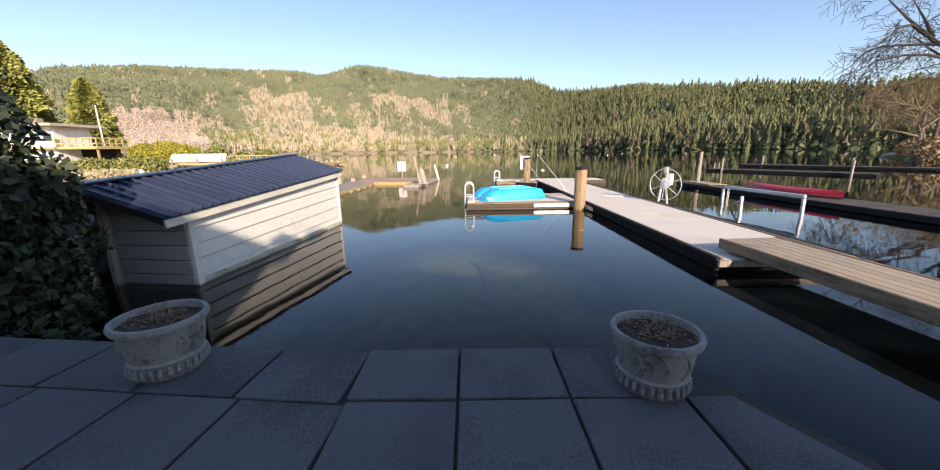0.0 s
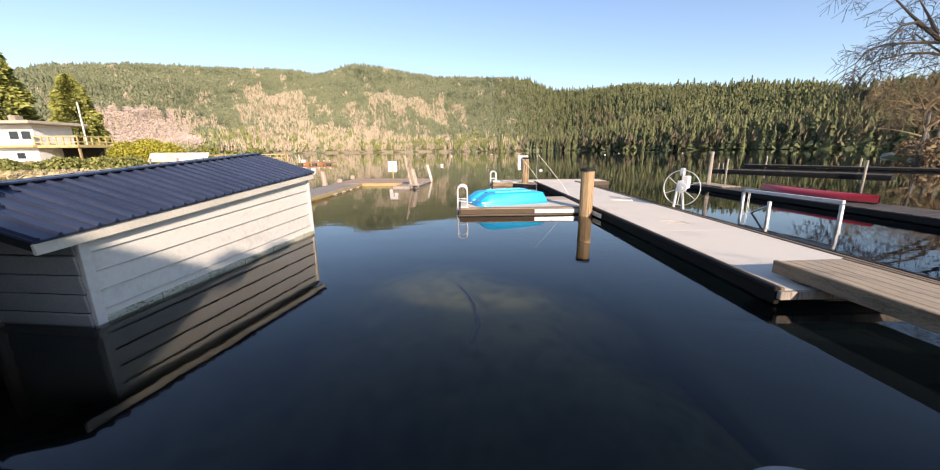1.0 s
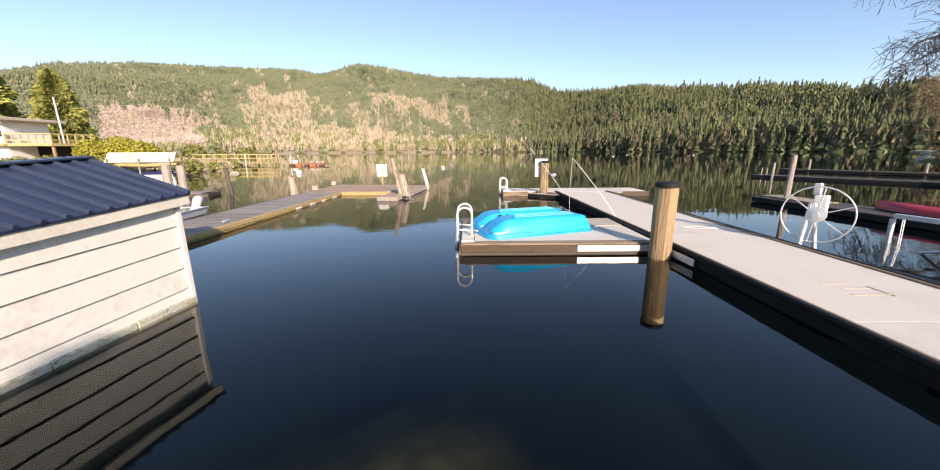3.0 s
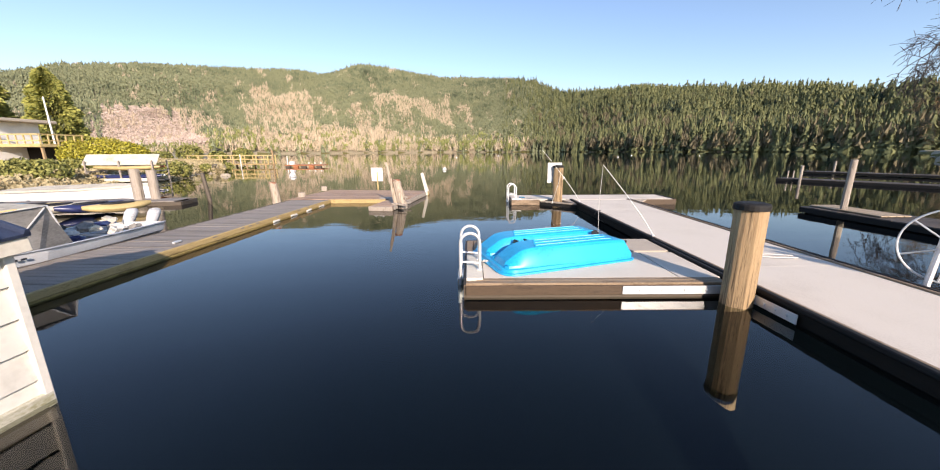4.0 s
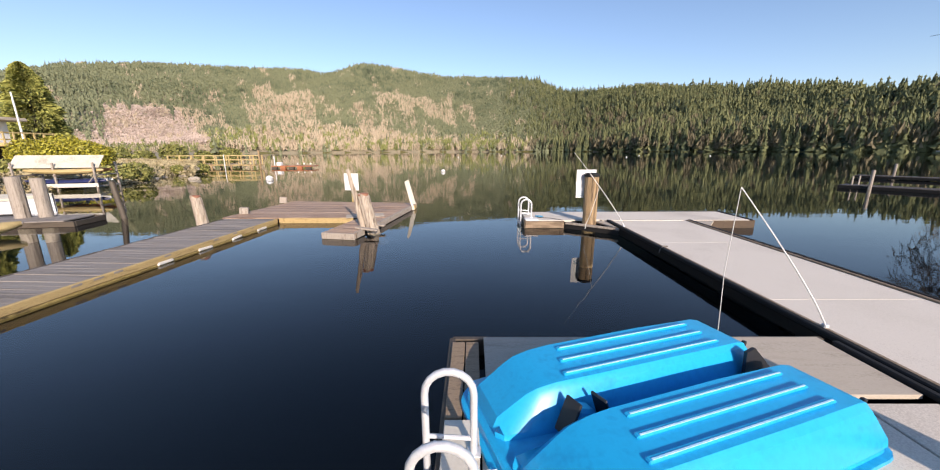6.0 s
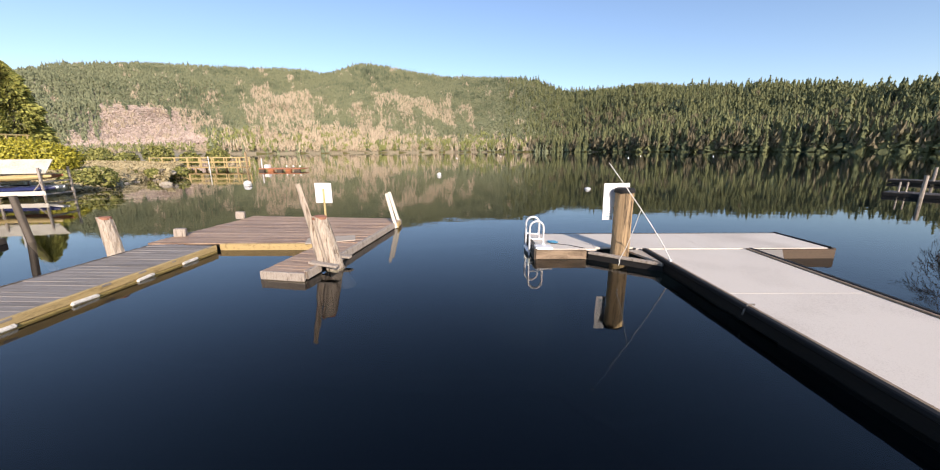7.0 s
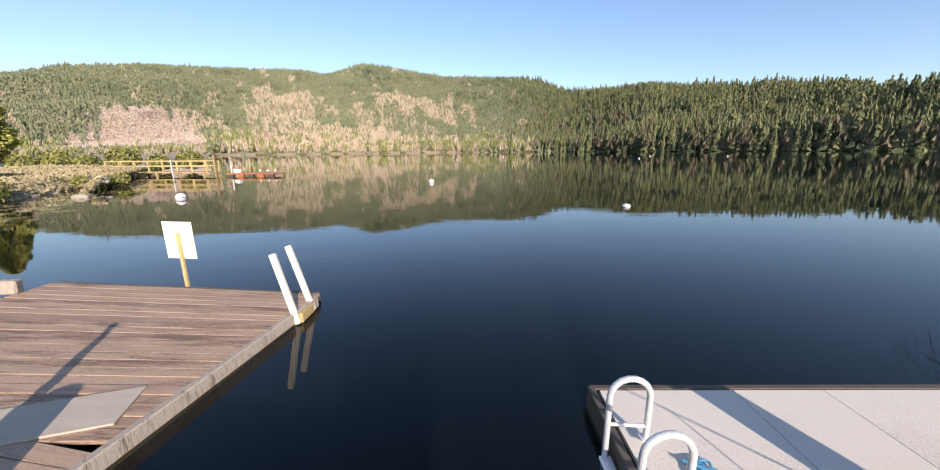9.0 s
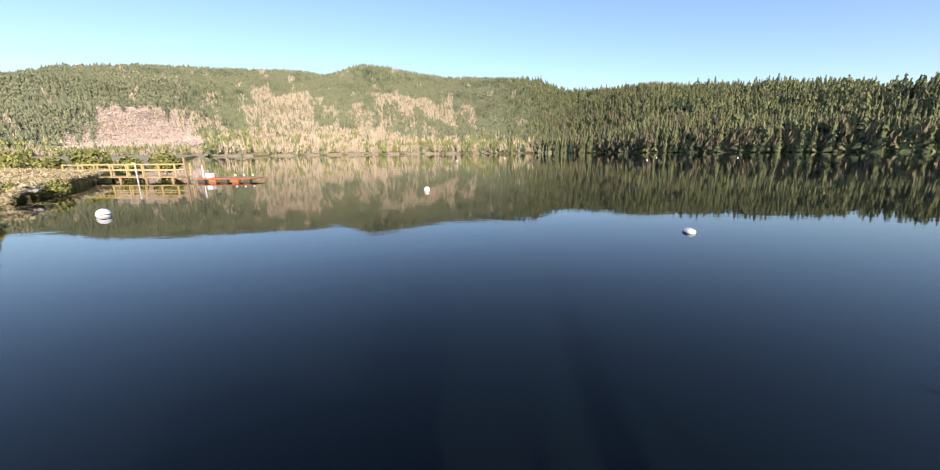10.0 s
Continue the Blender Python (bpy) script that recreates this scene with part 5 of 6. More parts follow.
OUTBOARD = material("scuffed_grey_cowl", ((0.30, 0.31, 0.32), (0.56, 0.56, 0.56), (0.46, 0.46, 0.46)), 0.45, scale=3, fine=25, bump=0.1)


def skiff():
    t = thing("skiff", (-8.15, 13.65, WL), -88, "white aluminium skiff with outboard motors moored at a dock", "boat")
    t.matrix_basis = t.matrix_basis @ Matrix.Diagonal((1, 1, 0.48, 1))
    hull = bmesh.new()
    rings = []
    for x, w, h, keel in ((-2.4, 0.72, 0.62, -0.12), (-1.2, 0.78, 0.62, -0.15), (0.2, 0.78, 0.66, -0.15), (1.3, 0.62, 0.74, -0.1), (2.0, 0.34, 0.82, 0.05), (2.4, 0.03, 0.9, 0.3)):
        rings.append([(x, -w, h), (x, -w * 0.92, h * 0.35), (x, -w * 0.6, keel), (x, 0, keel - 0.05), (x, w * 0.6, keel), (x, w * 0.92, h * 0.35), (x, w, h)])
    rs = loft(hull, rings)
    hull.faces.new(rs[0])
    part("hull", hull, BOAT_WHITE, t, smooth=False)
    part("sole", one_box((-0.3, 0, 0.16), (3.9, 1.2, 0.03)), GALV, t)
    for s in (-1, 1):
        bm = bmesh.new()
        tube(bm, [(-2.4, s * 0.72, 0.63), (-1.2, s * 0.78, 0.63), (0.2, s * 0.78, 0.67), (1.3, s * 0.62, 0.75), (2.0, s * 0.34, 0.83), (2.4, 0, 0.91)], 0.03, 6)
        part("gunwale", bm, GALV, t)
    for x in (-1.7, -0.6):
        part("thwart", one_box((x, 0, 0.42), (0.32, 1.36, 0.05), bevel=0.01), BOAT_WHITE, t)
    part("seat", one_box((-0.2, -0.35, 0.62), (0.4, 0.4, 0.5), bevel=0.05), GALV, t)
    part("console", one_box((0.5, 0.3, 0.6), (0.35, 0.45, 0.6), bevel=0.04), GALV, t)
    for y in (-0.25, 0.3):
        bm = bmesh.new()
        loft(bm, [[(-2.55 + 0.17 * math.cos(a) * q, y + 0.14 * math.sin(a) * q, z) for a in [2 * math.pi * k / 12 for k in range(12)]] for z, q in ((0.40, 0.55), (0.55, 0.75), (0.75, 0.85), (1.05, 0.9), (1.2, 0.7), (1.25, 0.3))], True)
        bmesh.ops.transform(bm, matrix=pose(-2.5, 0, 0.6) @ pose(0, 0, 0, 0, -16, 0) @ pose(2.5, 0, -0.6), verts=bm.verts)
        m = part("outboard", bm, OUTBOARD, t, "white outboard motor cowl", smooth=True)
        part("leg", one_box((-2.55, y, 0.2), (0.12, 0.08, 0.8), bevel=0.02), GALV, m)
    q = random.Random(9)
    mats = (CANVAS, GREY_CANVAS, BLACK_PLASTIC, WORNFOAM, NAVY, GREY_CANVAS)
    for k in range(16):
        bm = bmesh.new()
        r = q.uniform(0.10, 0.2)
        bmesh.ops.create_icosphere(bm, subdivisions=2, radius=r)
        for v in bm.verts:
            v.co *= 1 + 1.1 * noise.noise(v.co * 9 + Vector((k * 3.1, 0, 0)))
        bmesh.ops.scale(bm, vec=(1.2, 1, q.uniform(1.0, 1.7)), verts=bm.verts)
        bmesh.ops.translate(bm, vec=(-2.1 + 0.14 * k, q.uniform(-0.48, 0.48), 0.55 + q.uniform(0, 0.3)), verts=bm.verts)
        part("gear", bm, mats[k % 6], t, "heaped tarpaulins and boat gear")
    for side in (-1, 1):
        for k in range(6):
            part("hull_mark", one_box((0.55 + 0.11 * k, side * (0.745 - 0.016 * k), 0.50), (0.07, 0.012, 0.06), (0, 0, -side * 8)), BLACK_PLASTIC, t)
    # folding canvas canopy over the fore half
    fore = [(-0.30, 0.62), (-0.02, 0.70), (1.05, 0.60), (1.75, 0.42)]
    tops = [0.66, 2.15, 2.05, 0.95]
    for side in (-1, 1):
        bm = bmesh.new()
        tube(bm, [(x, side * w, z) for (x, w), z in zip(fore, tops)], 0.016, 6)
        tube(bm, [(0.02, side * 0.70, 2.1), (0.75, side * 0.70, 0.70)], 0.014, 6)
        part("canopy_bow", bm, ALU, t, smooth=True)
        bm = bmesh.new()
        low = [(-0.30, 0.70), (0.3, 0.74), (1.05, 0.66), (1.75, 0.44)]
        rings = []
        for (x0, w0), z0, (x1, w1) in zip(fore, tops, low):
            rings.append([(x1, side * w1, 0.68), (x0, side * (w0 - 0.02), z0 - 0.02), (x0, side * (w0 - 0.04), z0 - 0.02), (x1, side * (w1 - 0.02), 0.68)])
        loft(bm, rings, True)
        part("canopy_side", bm, GREY_CANVAS, t, "grey canvas side curtain")
    bm = bmesh.new()
    loft(bm, [[(x, -w, z), (x, -w / 2, z + 0.06), (x, 0, z + 0.08), (x, w / 2, z + 0.06), (x, w, z), (x, w / 2, z + 0.03), (x, 0, z + 0.05), (x, -w / 2, z + 0.03)] for x, w, z in ((-0.06, 0.70, 2.15), (0.5, 0.67, 2.17), (1.05, 0.60, 2.05), (1.75, 0.42, 0.95))], True)
    part("canopy_top", bm, CANVAS, t, "pale canvas canopy top")
    return t


skiff()


def covered_boat(x, y, rz, L, label):
    t = thing("covered_boat", (x, y, WL), rz, label, "boat", "moored boats")
    t.matrix_basis = t.matrix_basis @ Matrix.Diagonal((1, 0.9, 0.62, 1))
    bm = bmesh.new()
    rings = []
    for f, w, h in ((-1, 0.75, 0.72), (-0.5, 0.88, 0.78), (0.2, 0.85, 0.82), (0.7, 0.5, 0.9), (1, 0.04, 0.98)):
        rings.append([(f * L / 2, -w, h), (f * L / 2, -w * 0.8, 0.1), (f * L / 2, 0, -0.15), (f * L / 2, w * 0.8, 0.1), (f * L / 2, w, h)])
    rs = loft(bm, rings)
    bm.faces.new(rs[0])
    part("hull", bm, BOAT_WHITE, t)
    bm = bmesh.new()
    rings = []
    for f, w, h in ((-1, 0.78, 0.72), (-0.5, 0.92, 0.78), (0.2, 0.88, 0.82), (0.7, 0.54, 0.9), (1, 0.05, 0.99)):
        rings.append([(f * L / 2, -w, h - 0.1), (f * L / 2, -w, h + 0.02), (f * L / 2, 0, h + 0.24 * (1 - f * f * 0.6)), (f * L / 2, w, h + 0.02), (f * L / 2, w, h - 0.1)])
    loft(bm, rings)
    part("cover", bm, CANVAS, t, "pale canvas cover")
    return t


covered_boat(-16.3, 22.6, 10, 5.0, "white boat under a cream canvas cover beside the shore")
covered_boat(-16.9, 18.0, 8, 4.6, "white boat under a pale cover by the bank")
float_dock("shore_dock", (-18.5, 19.9), (-10.9, 21.3), 1.1, 0.3, WALKPLANK, FASCIA, "narrow weathered timber shore dock", 0.3)
pile("shore_piling", -12.7, 21.2, 1.45, 0.17, "thick bleached timber piling at the shore dock", GREYWOOD)
pile("shore_piling", -12.2, 21.35, 1.4, 0.16, "thick bleached timber piling at the shore dock", GREYWOOD)
pile("shore_piling", -10.6, 22.0, 1.25, 0.08, "slim dark leaning piling by the kayak rack", FASCIA, lean=(-0.12, 0))
pile("shore_piling", -16.6, 19.4, 1.2, 0.09, "slim white post near the covered boats", WHITE_BOARD, lean=(-0.1, 0))


def kayak(x, y, z, rz, L, mat, label):
    t = thing("kayak", (x, y, z), rz, label, "kayak", "kayaks on the rack")
    bm = bmesh.new()
    rings = []
    for k in range(13):
        f = k / 12 * 2 - 1
        w = 0.33 * (1 - abs(f) ** 2.2) + 0.02
        rings.append([(f * L / 2, w * math.cos(2 * math.pi * j / 12), 0.16 + 0.15 * math.sin(2 * math.pi * j / 12) * (1 - 0.6 * abs(f) ** 3) + 0.08 * f * f) for j in range(12)])
    loft(bm, rings, True)
    part("hull", bm, mat, t, smooth=True)
    bm = bmesh.new()
    tube(bm, [(0.42 * math.cos(a), 0.2 * math.sin(a), 0.315) for a in [2 * math.pi * k / 20 for k in range(21)]], 0.025, 6, cap=False)
    part("cockpit_rim", bm, BLACK_PLASTIC, t)
    return t


def kayak_rack():
    t = thing("kayak_rack", (-21.7, 30.7, WL), 12, "two-tier timber kayak rack with a cream roof on the shore", "rack")
    L = 3.7
    for x in (-L / 2 + 0.1, 0, L / 2 - 0.1):
        for y in (-0.8, 0.8):
            part("upright", one_box((x, y, 0.6), (0.08, 0.08, 1.7), bevel=0.006), GREYWOOD, t)
        for z in (0.22, 0.80):
            part("bearer", one_box((x, 0, z), (0.07, 1.75, 0.07)), GREYWOOD, t)
    part("shelf_rail", one_box((0, -0.85, 0.28), (L, 0.05, 0.20), bevel=0.008), CREAM_TRIM, t, "cream shelf board")
    part("roof_panel", one_box((0, -0.45, 1.50), (L + 0.2, 0.85, 0.04), (48, 0, 0), bevel=0.008), CANVAS, t, "cream sloping roof panel")
    for s in (-1, 1):
        bm = bmesh.new()
        tube(bm, [(s * (L / 2 - 0.6), -0.8, 0.25), (s * (L / 2 - 0.1), -0.8, 0.8)], 0.025, 6)
        part("brace", bm, GREYWOOD, t)
    return t


kayak_rack()
kayak(-21.3, 30.2, WL + 0.82, 12, 3.5, YELLOW_PAINT, "yellow kayak on the upper rack shelf")
kayak(-21.7, 31.0, WL + 0.82, 12, 3.6, ORANGE, "orange kayak on the upper rack shelf")
kayak(-21.5, 30.3, WL + 0.26, 12, 3.7, NAVY, "dark blue kayak on the lower rack shelf")
kayak(-21.8, 31.1, WL + 0.26, 12, 3.5, WHITE_BOARD, "white kayak on the lower rack shelf")
for k, (mat, word) in enumerate(((YELLOW_PAINT, "yellow"), (NAVY, "dark blue"), (CANVAS, "cream"), (YELLOW_PAINT, "yellow"), (BLUE_ROPE, "blue"), (WHITE_BOARD, "white"))):
    kayak(-11.6 - 0.85 * k, 19.2 - 0.16 * k + 0.12 * (k % 2), WL + 0.02, 58 + 9 * (k % 3), 1.7, mat, word + " kayak floating in a row beside the shore dock")


# ---- rocks, shrubs and trees ----
def rocks():
    q = random.Random(21)
    t = thing("shore_rocks", (0, 0, 0), 0, "grey and pale boulders scattered along the rocky point", "rocks", kind="structure")
    for k in range(150):
        f = q.random()
        x = -15.4 - 7.5 * f + q.uniform(-2.6, 1.2)
        y = 30 + 12.5 * f + q.uniform(-2.5, 1.5)
        s = q.choice((0.12, 0.16, 0.22, 0.3, 0.42)) * q.uniform(0.7, 1.2)
        bm = bmesh.new()
        bmesh.ops.create_icosphere(bm, subdivisions=2, radius=s)
        for v in bm.verts:
            v.co *= 1 + 0.28 * noise.noise(v.co * (1.6 / s) + Vector((k, 0, 0)))
        bmesh.ops.scale(bm, vec=(1.2, 1, 0.65), verts=bm.verts)
        ob = part("rock", bm, ROCK, t)
        z = float(height(np.array([x]), np.array([y]))[0])
        ob.matrix_basis = pose(x, y, max(z, -0.25) + 0.05 * s, 0, 0, q.uniform(0, 360))


rocks()


def dry_grass():
    g = np.random.default_rng(31)
    x, y = g.uniform(-48, -14, 26000), g.uniform(20, 60, 26000)
    z = height(x, y)
    keep = (z > 0.04) & (z < 2.2)
    x, y, z = x[keep], y[keep], z[keep]
    k = len(x)
    straw = material("dry_straw_grass", ((0.20, 0.16, 0.075), (0.48, 0.40, 0.235), (0.33, 0.265, 0.14)), 0.95, scale=0.4, fine=3, bump=0, spec=0.1)
    ob = scatter("dry_grass", bare_template(9, 13, 0.3), np.stack([x, y, z - 0.03], -1), g.uniform(0.15, 0.5, k), g.uniform(0.15, 0.45, k), g.uniform(0, 6.28, k), straw)
    tagged(ob, "dry straw-coloured grass and weeds on the bank", "grass", kind="stuff")


dry_grass()


def leaf_cloud(name, centers, radii, count, leaf, mat, parent, seed, flat=1.0):
    """A crown of many small leaf blades spread through the shells of several lobes."""
    g = np.random.default_rng(seed)
    centers, radii = np.array(centers, float), np.array(radii, float)
    w = radii.prod(1) ** (2 / 3)
    pick = g.choice(len(centers), count, p=w / w.sum())
    d = g.normal(size=(count, 3))
    d /= np.linalg.norm(d, axis=1)[:, None]
    p = centers[pick] + d * radii[pick] * (g.uniform(0.55, 1.06, count) ** 0.6)[:, None]
    u = g.normal(size=(count, 3))
    u /= np.linalg.norm(u, axis=1)[:, None]
    v = np.cross(u, d + 0.4 * g.normal(size=(count, 3)))
    v /= np.linalg.norm(v, axis=1)[:, None] + 1e-9
    s = leaf * g.uniform(0.6, 1.3, count)[:, None]
    quad = np.stack([p - u * s, p + v * s * 0.55 * flat, p + u * s, p - v * s * 0.55 * flat], 1).reshape(-1, 3)
    ob = mesh_np(name, quad, np.arange(count * 4).reshape(-1, 4), mat)
    ob.parent = parent
    return ob


IVY = material("dark_ivy_leaves", ((0.010, 0.018, 0.007), (0.034, 0.048, 0.016)), 0.6, scale=2, fine=9, bump=0, per=0.6, island=True)
HEDGE = material("yellow_green_leaves", ((0.18, 0.17, 0.012), (0.50, 0.44, 0.045), (0.36, 0.325, 0.03)), 0.6, scale=1.2, fine=6, bump=0, per=0.6, island=True)
CEDAR = material("sunlit_cedar_foliage", ((0.15, 0.17, 0.036), (0.46, 0.44, 0.11), (0.30, 0.30, 0.07)), 0.8, scale=0.6, fine=4, bump=0, per=0.6, island=True)
SHRUB = material("olive_shrub_leaves", ((0.11, 0.12, 0.026), (0.29, 0.28, 0.075)), 0.8, scale=1, fine=5, bump=0, per=0.6, island=True)
DRYTWIG = material("brown_bare_twigs", ((0.19, 0.125, 0.065), (0.38, 0.27, 0.15)), 0.9, scale=1, fine=5, bump=0, per=0.5, island=True)


def ivy_hedge():
    t = thing("ivy_hedge", (0, 0, 0), 0, "tall dark ivy-covered hedge beside the patio", "hedge")
    q = random.Random(4)
    bm = bmesh.new()
    for k in range(7):
        x = -7.2 + 0.42 * k
        tube(bm, [(x, 4.25, -0.3), (x + q.uniform(-.2, .2), 4.2, 1.2), (x + q.uniform(-.3, .3), 4.25, 2.3)], [0.05, 0.04, 0.02], 6)
    tagged(part("stems", bm, BARK, t), kind="stuff")
    cs, rs = [], []
    for k in range(70):
        cs.append((q.uniform(-7.4, -4.42), q.uniform(3.85, 4.5), q.uniform(-0.1, 2.75)))
        rs.append((q.uniform(.3, .55), q.uniform(.25, .4), q.uniform(.3, .55)))
    for k in range(26):
        cs.append((q.uniform(-7.4, -4.35), q.uniform(3.8, 4.4), q.uniform(-0.1, 0.95)))
        rs.append((q.uniform(.3, .5), q.uniform(.25, .4), q.uniform(.3, .45)))
    leaf_cloud("foliage", cs, rs, 52000, 0.055, IVY, t, 3)
    return t


ivy_hedge()


def shrub(name, spots, count, leaf, mat, label, seed, category="shrub"):
    t = thing(name, (0, 0, 0), 0, label, category)
    bm = bmesh.new()
    for x, y, z, rx, ry, rz in spots:
        tube(bm, [(x, y, z - rz - 0.4), (x, y, z)], [0.08, 0.03], 6)
    tagged(part("stems", bm, BARK, t), kind="stuff")
    leaf_cloud("foliage", [s[:3] for s in spots], [s[3:] for s in spots], count, leaf, mat, t, seed)
    return t


def row(n, a, b, z, r, seed):
    q = random.Random(seed)
    out = []
    for k in range(n):
        f = k / max(1, n - 1)
        s = q.uniform(0.8, 1.2)
        out.append((a[0] + (b[0] - a[0]) * f + q.uniform(-.5, .5), a[1] + (b[1] - a[1]) * f + q.uniform(-.5, .5), z * s, r * s, r * 0.85 * s, r * 0.72 * s))
    return out


shrub("yellow_hedge", row(9, (-33.6, 39.0), (-29.6, 40.2), 1.95, 1.4, 3), 18000, 0.10, HEDGE, "bright yellow-green rounded garden hedge near the house", 8, "hedge")
shrub("low_shrubs", row(9, (-30, 31), (-22, 36), 0.75, 0.9, 5), 6000, 0.11, SHRUB, "low olive shrubs on the rocky bank", 9)
shrub("low_shrubs", row(7, (-30, 26), (-26.5, 32), 0.9, 0.9, 6), 6000, 0.11, SHRUB, "low olive shrubs behind the kayak rack", 10)
shrub("low_shrubs", row(7, (-28, 41), (-24.5, 44), 0.6, 0.6, 7), 4000, 0.09, SHRUB, "small olive shrubs at the tip of the point", 11)
shrub("low_shrubs", row(10, (-27.5, 21.5), (-23.2, 27.6), 0.85, 0.9, 17), 9000, 0.11, SHRUB, "olive shrubs on the bank above the moored boats", 14)
shrub("low_shrubs", row(8, (-60, 60), (-36, 66), 1.6, 1.6, 12), 6000, 0.2, SHRUB, "olive bank shrubs behind the pier", 12)


def conifer(x, y, z, h, r, seed, label):
    t = thing("conifer_tree", (x, y, z), 0, label, "tree", "garden conifers")
    bm = bmesh.new()
    tube(bm, [(0, 0, -0.5), (0, 0, h * 0.5), (0, 0, h * 0.97)], [h * 0.025, h * 0.014, 0.02], 8)
    part("trunk", bm, BARK, t)
    g = np.random.default_rng(seed)
    n = 14000
    f = g.uniform(0.06, 1, n)
    ang = g.uniform(0, 6.283, n)
    lobes = 1 + 0.18 * np.sin(ang * 5 + f * 40) + 0.12 * np.sin(ang * 3 - f * 23)
    rad = r * (1 - f) ** 0.5 * np.clip(f / 0.3, 0.3, 1) ** 0.5 * lobes * g.uniform(0.55, 1.0, n) ** 0.4
    p = np.stack([rad * np.cos(ang), rad * np.sin(ang), f * h - rad * 0.15], -1)
    out = np.stack([np.cos(ang), np.sin(ang), -0.25 + 0.5 * g.normal(size=n) * 0.4], -1)
    u = out / np.linalg.norm(out, axis=1)[:, None]
    v = np.cross(u, g.normal(size=(n, 3)))
    v /= np.linalg.norm(v, axis=1)[:, None]
    s = h * 0.024 * g.uniform(0.6, 1.4, n)[:, None]
    quad = np.stack([p - u * s, p + v * s * 0.5, p + u * s, p - v * s * 0.5], 1).reshape(-1, 3)
    ob = mesh_np("crown", quad, np.arange(n * 4).reshape(-1, 4), CEDAR)
    ob.parent = t
    return t


conifer(-68.7, 70, 0.8, 14.6, 4.0, 5, "rounded sunlit conifer behind the white house")
conifer(-77, 65, 0.8, 20.0, 6.0, 6, "tall sunlit yellow-green conifer beside the white house")
conifer(-94, 71, 0.8, 18.0, 5.4, 7, "tall sunlit conifer at the back of the garden")


def bare_tree(x, y, z, h, r, seed, depth, mat, label, spread=0.75, droop=0.0, lean=(0, 0), arms=()):
    """A leafless tree: tapering trunk, then limbs that fork again and again."""
    t = thing("bare_tree", (x, y, z), 0, label, "tree", "bare shore trees")
    q = random.Random(seed)
    trunk, limbs = bmesh.new(), bmesh.new()
    top = Vector((lean[0] * h * 0.5, lean[1] * h * 0.5, h * 0.5))
    tube(trunk, [(0, 0, -0.6), top * 0.5 + Vector((0.1, 0, 0)), top], [r, r * 0.8, r * 0.6], 9)

    def grow(p, d, length, rad, level):
        pts, radii = [p], [rad]
        for k in range(4):
            d = (d + Vector((q.uniform(-.22, .22), q.uniform(-.22, .22), q.uniform(-.12, .12) - droop * (0.10 if level > 0 else 0.0)))).normalized()
            p = p + d * length / 4
            pts.append(p)
            radii.append(max(h * 0.0008, rad * (1 - 0.17 * (k + 1))))
            if level < depth and k > 0:
                for _ in range(2 if level < depth - 1 else 3):
                    side = d.cross(Vector((q.uniform(-1, 1), q.uniform(-1, 1), q.uniform(-1, 1)))).normalized()
                    grow(p, (d * (1 - spread * 0.5) + side * spread).normalized(), length * q.uniform(0.42, 0.62), radii[-1] * 0.55, level + 1)
        tube(limbs, pts, radii, 5 if level < 2 else 3, cap=False)

    for k in range(7):
        a = 2 * math.pi * k / 7 + q.uniform(-.3, .3)
        f = q.uniform(0.45, 1.0)
        grow(top * f, Vector((math.cos(a), math.sin(a), q.uniform(0.35, 1.1))).normalized(), h * q.uniform(0.34, 0.5), r * 0.42, 0)
    # long arching limbs, each with twigs along it
    for arm in arms:
        pts = [Vector(p) for p in arm]
        fine = []
        for p, n in zip(pts, pts[1:]):
            fine += [p, p.lerp(n, 0.5)]
        fine.append(pts[-1])
        tube(limbs, fine, [max(0.03, r * 0.42 * (1 - 0.9 * k / (len(fine) - 1))) for k in range(len(fine))], 6)
        for k in range(2, len(fine)):
            way = (fine[k] - fine[k - 1]).normalized()
            for _ in range(1 + k % 2):
                side = Vector((q.uniform(-0.6, 0.3), q.uniform(-0.8, 0.8), q.uniform(-1.0, 0.7)))
                grow(fine[k], (way * 0.6 + side).normalized(), h * q.uniform(0.04, 0.085), h * 0.0014, depth - 1)
    part("trunk", trunk, BARK, t)
    part("crown", limbs, mat, t)
    return t


DARKBARK = material("dark_wet_bark", ((0.035, 0.028, 0.024), (0.085, 0.07, 0.06)), 0.9, scale=4, stretch=(3, 3, 0.7), fine=20, bump=0.5)
ARCHING = (((0, 0, 8.5), (-4.5, 0, 11.2), (-8.2, 0, 12.15), (-11, 0.3, 12.2), (-13.9, 0.4, 12.1), (-15.8, 0.3, 11.5), (-17.2, 0, 10.1), (-18.8, 0, 9.1)),
           ((0, 0, 7.5), (-4.5, -0.6, 9.8), (-7.7, -0.8, 10.5), (-10, -0.8, 10.9), (-12.5, -0.8, 10.9), (-15, -0.6, 10.4), (-16.6, -0.4, 9.6), (-18.3, -0.3, 9.0)),
           ((-8.2, 0, 12.15), (-9.8, 0, 13.2), (-12.1, 0.2, 14.9), (-14, 0.3, 16.4), (-15.4, 0.3, 17.4)),
           ((-9.8, 0, 13.2), (-12.1, -0.5, 14.0), (-13.8, -0.7, 13.6), (-15, -0.8, 12.4)),
           ((-8.9, 0, 12.8), (-9.7, 0.4, 14.6), (-11.7, 0.6, 17.1)))
bare_tree(60, 44, 0.6, 30, 0.55, 5, 3, DARKBARK, "large leafless tree arching over the bay", 0.8, 1.4, arms=ARCHING)
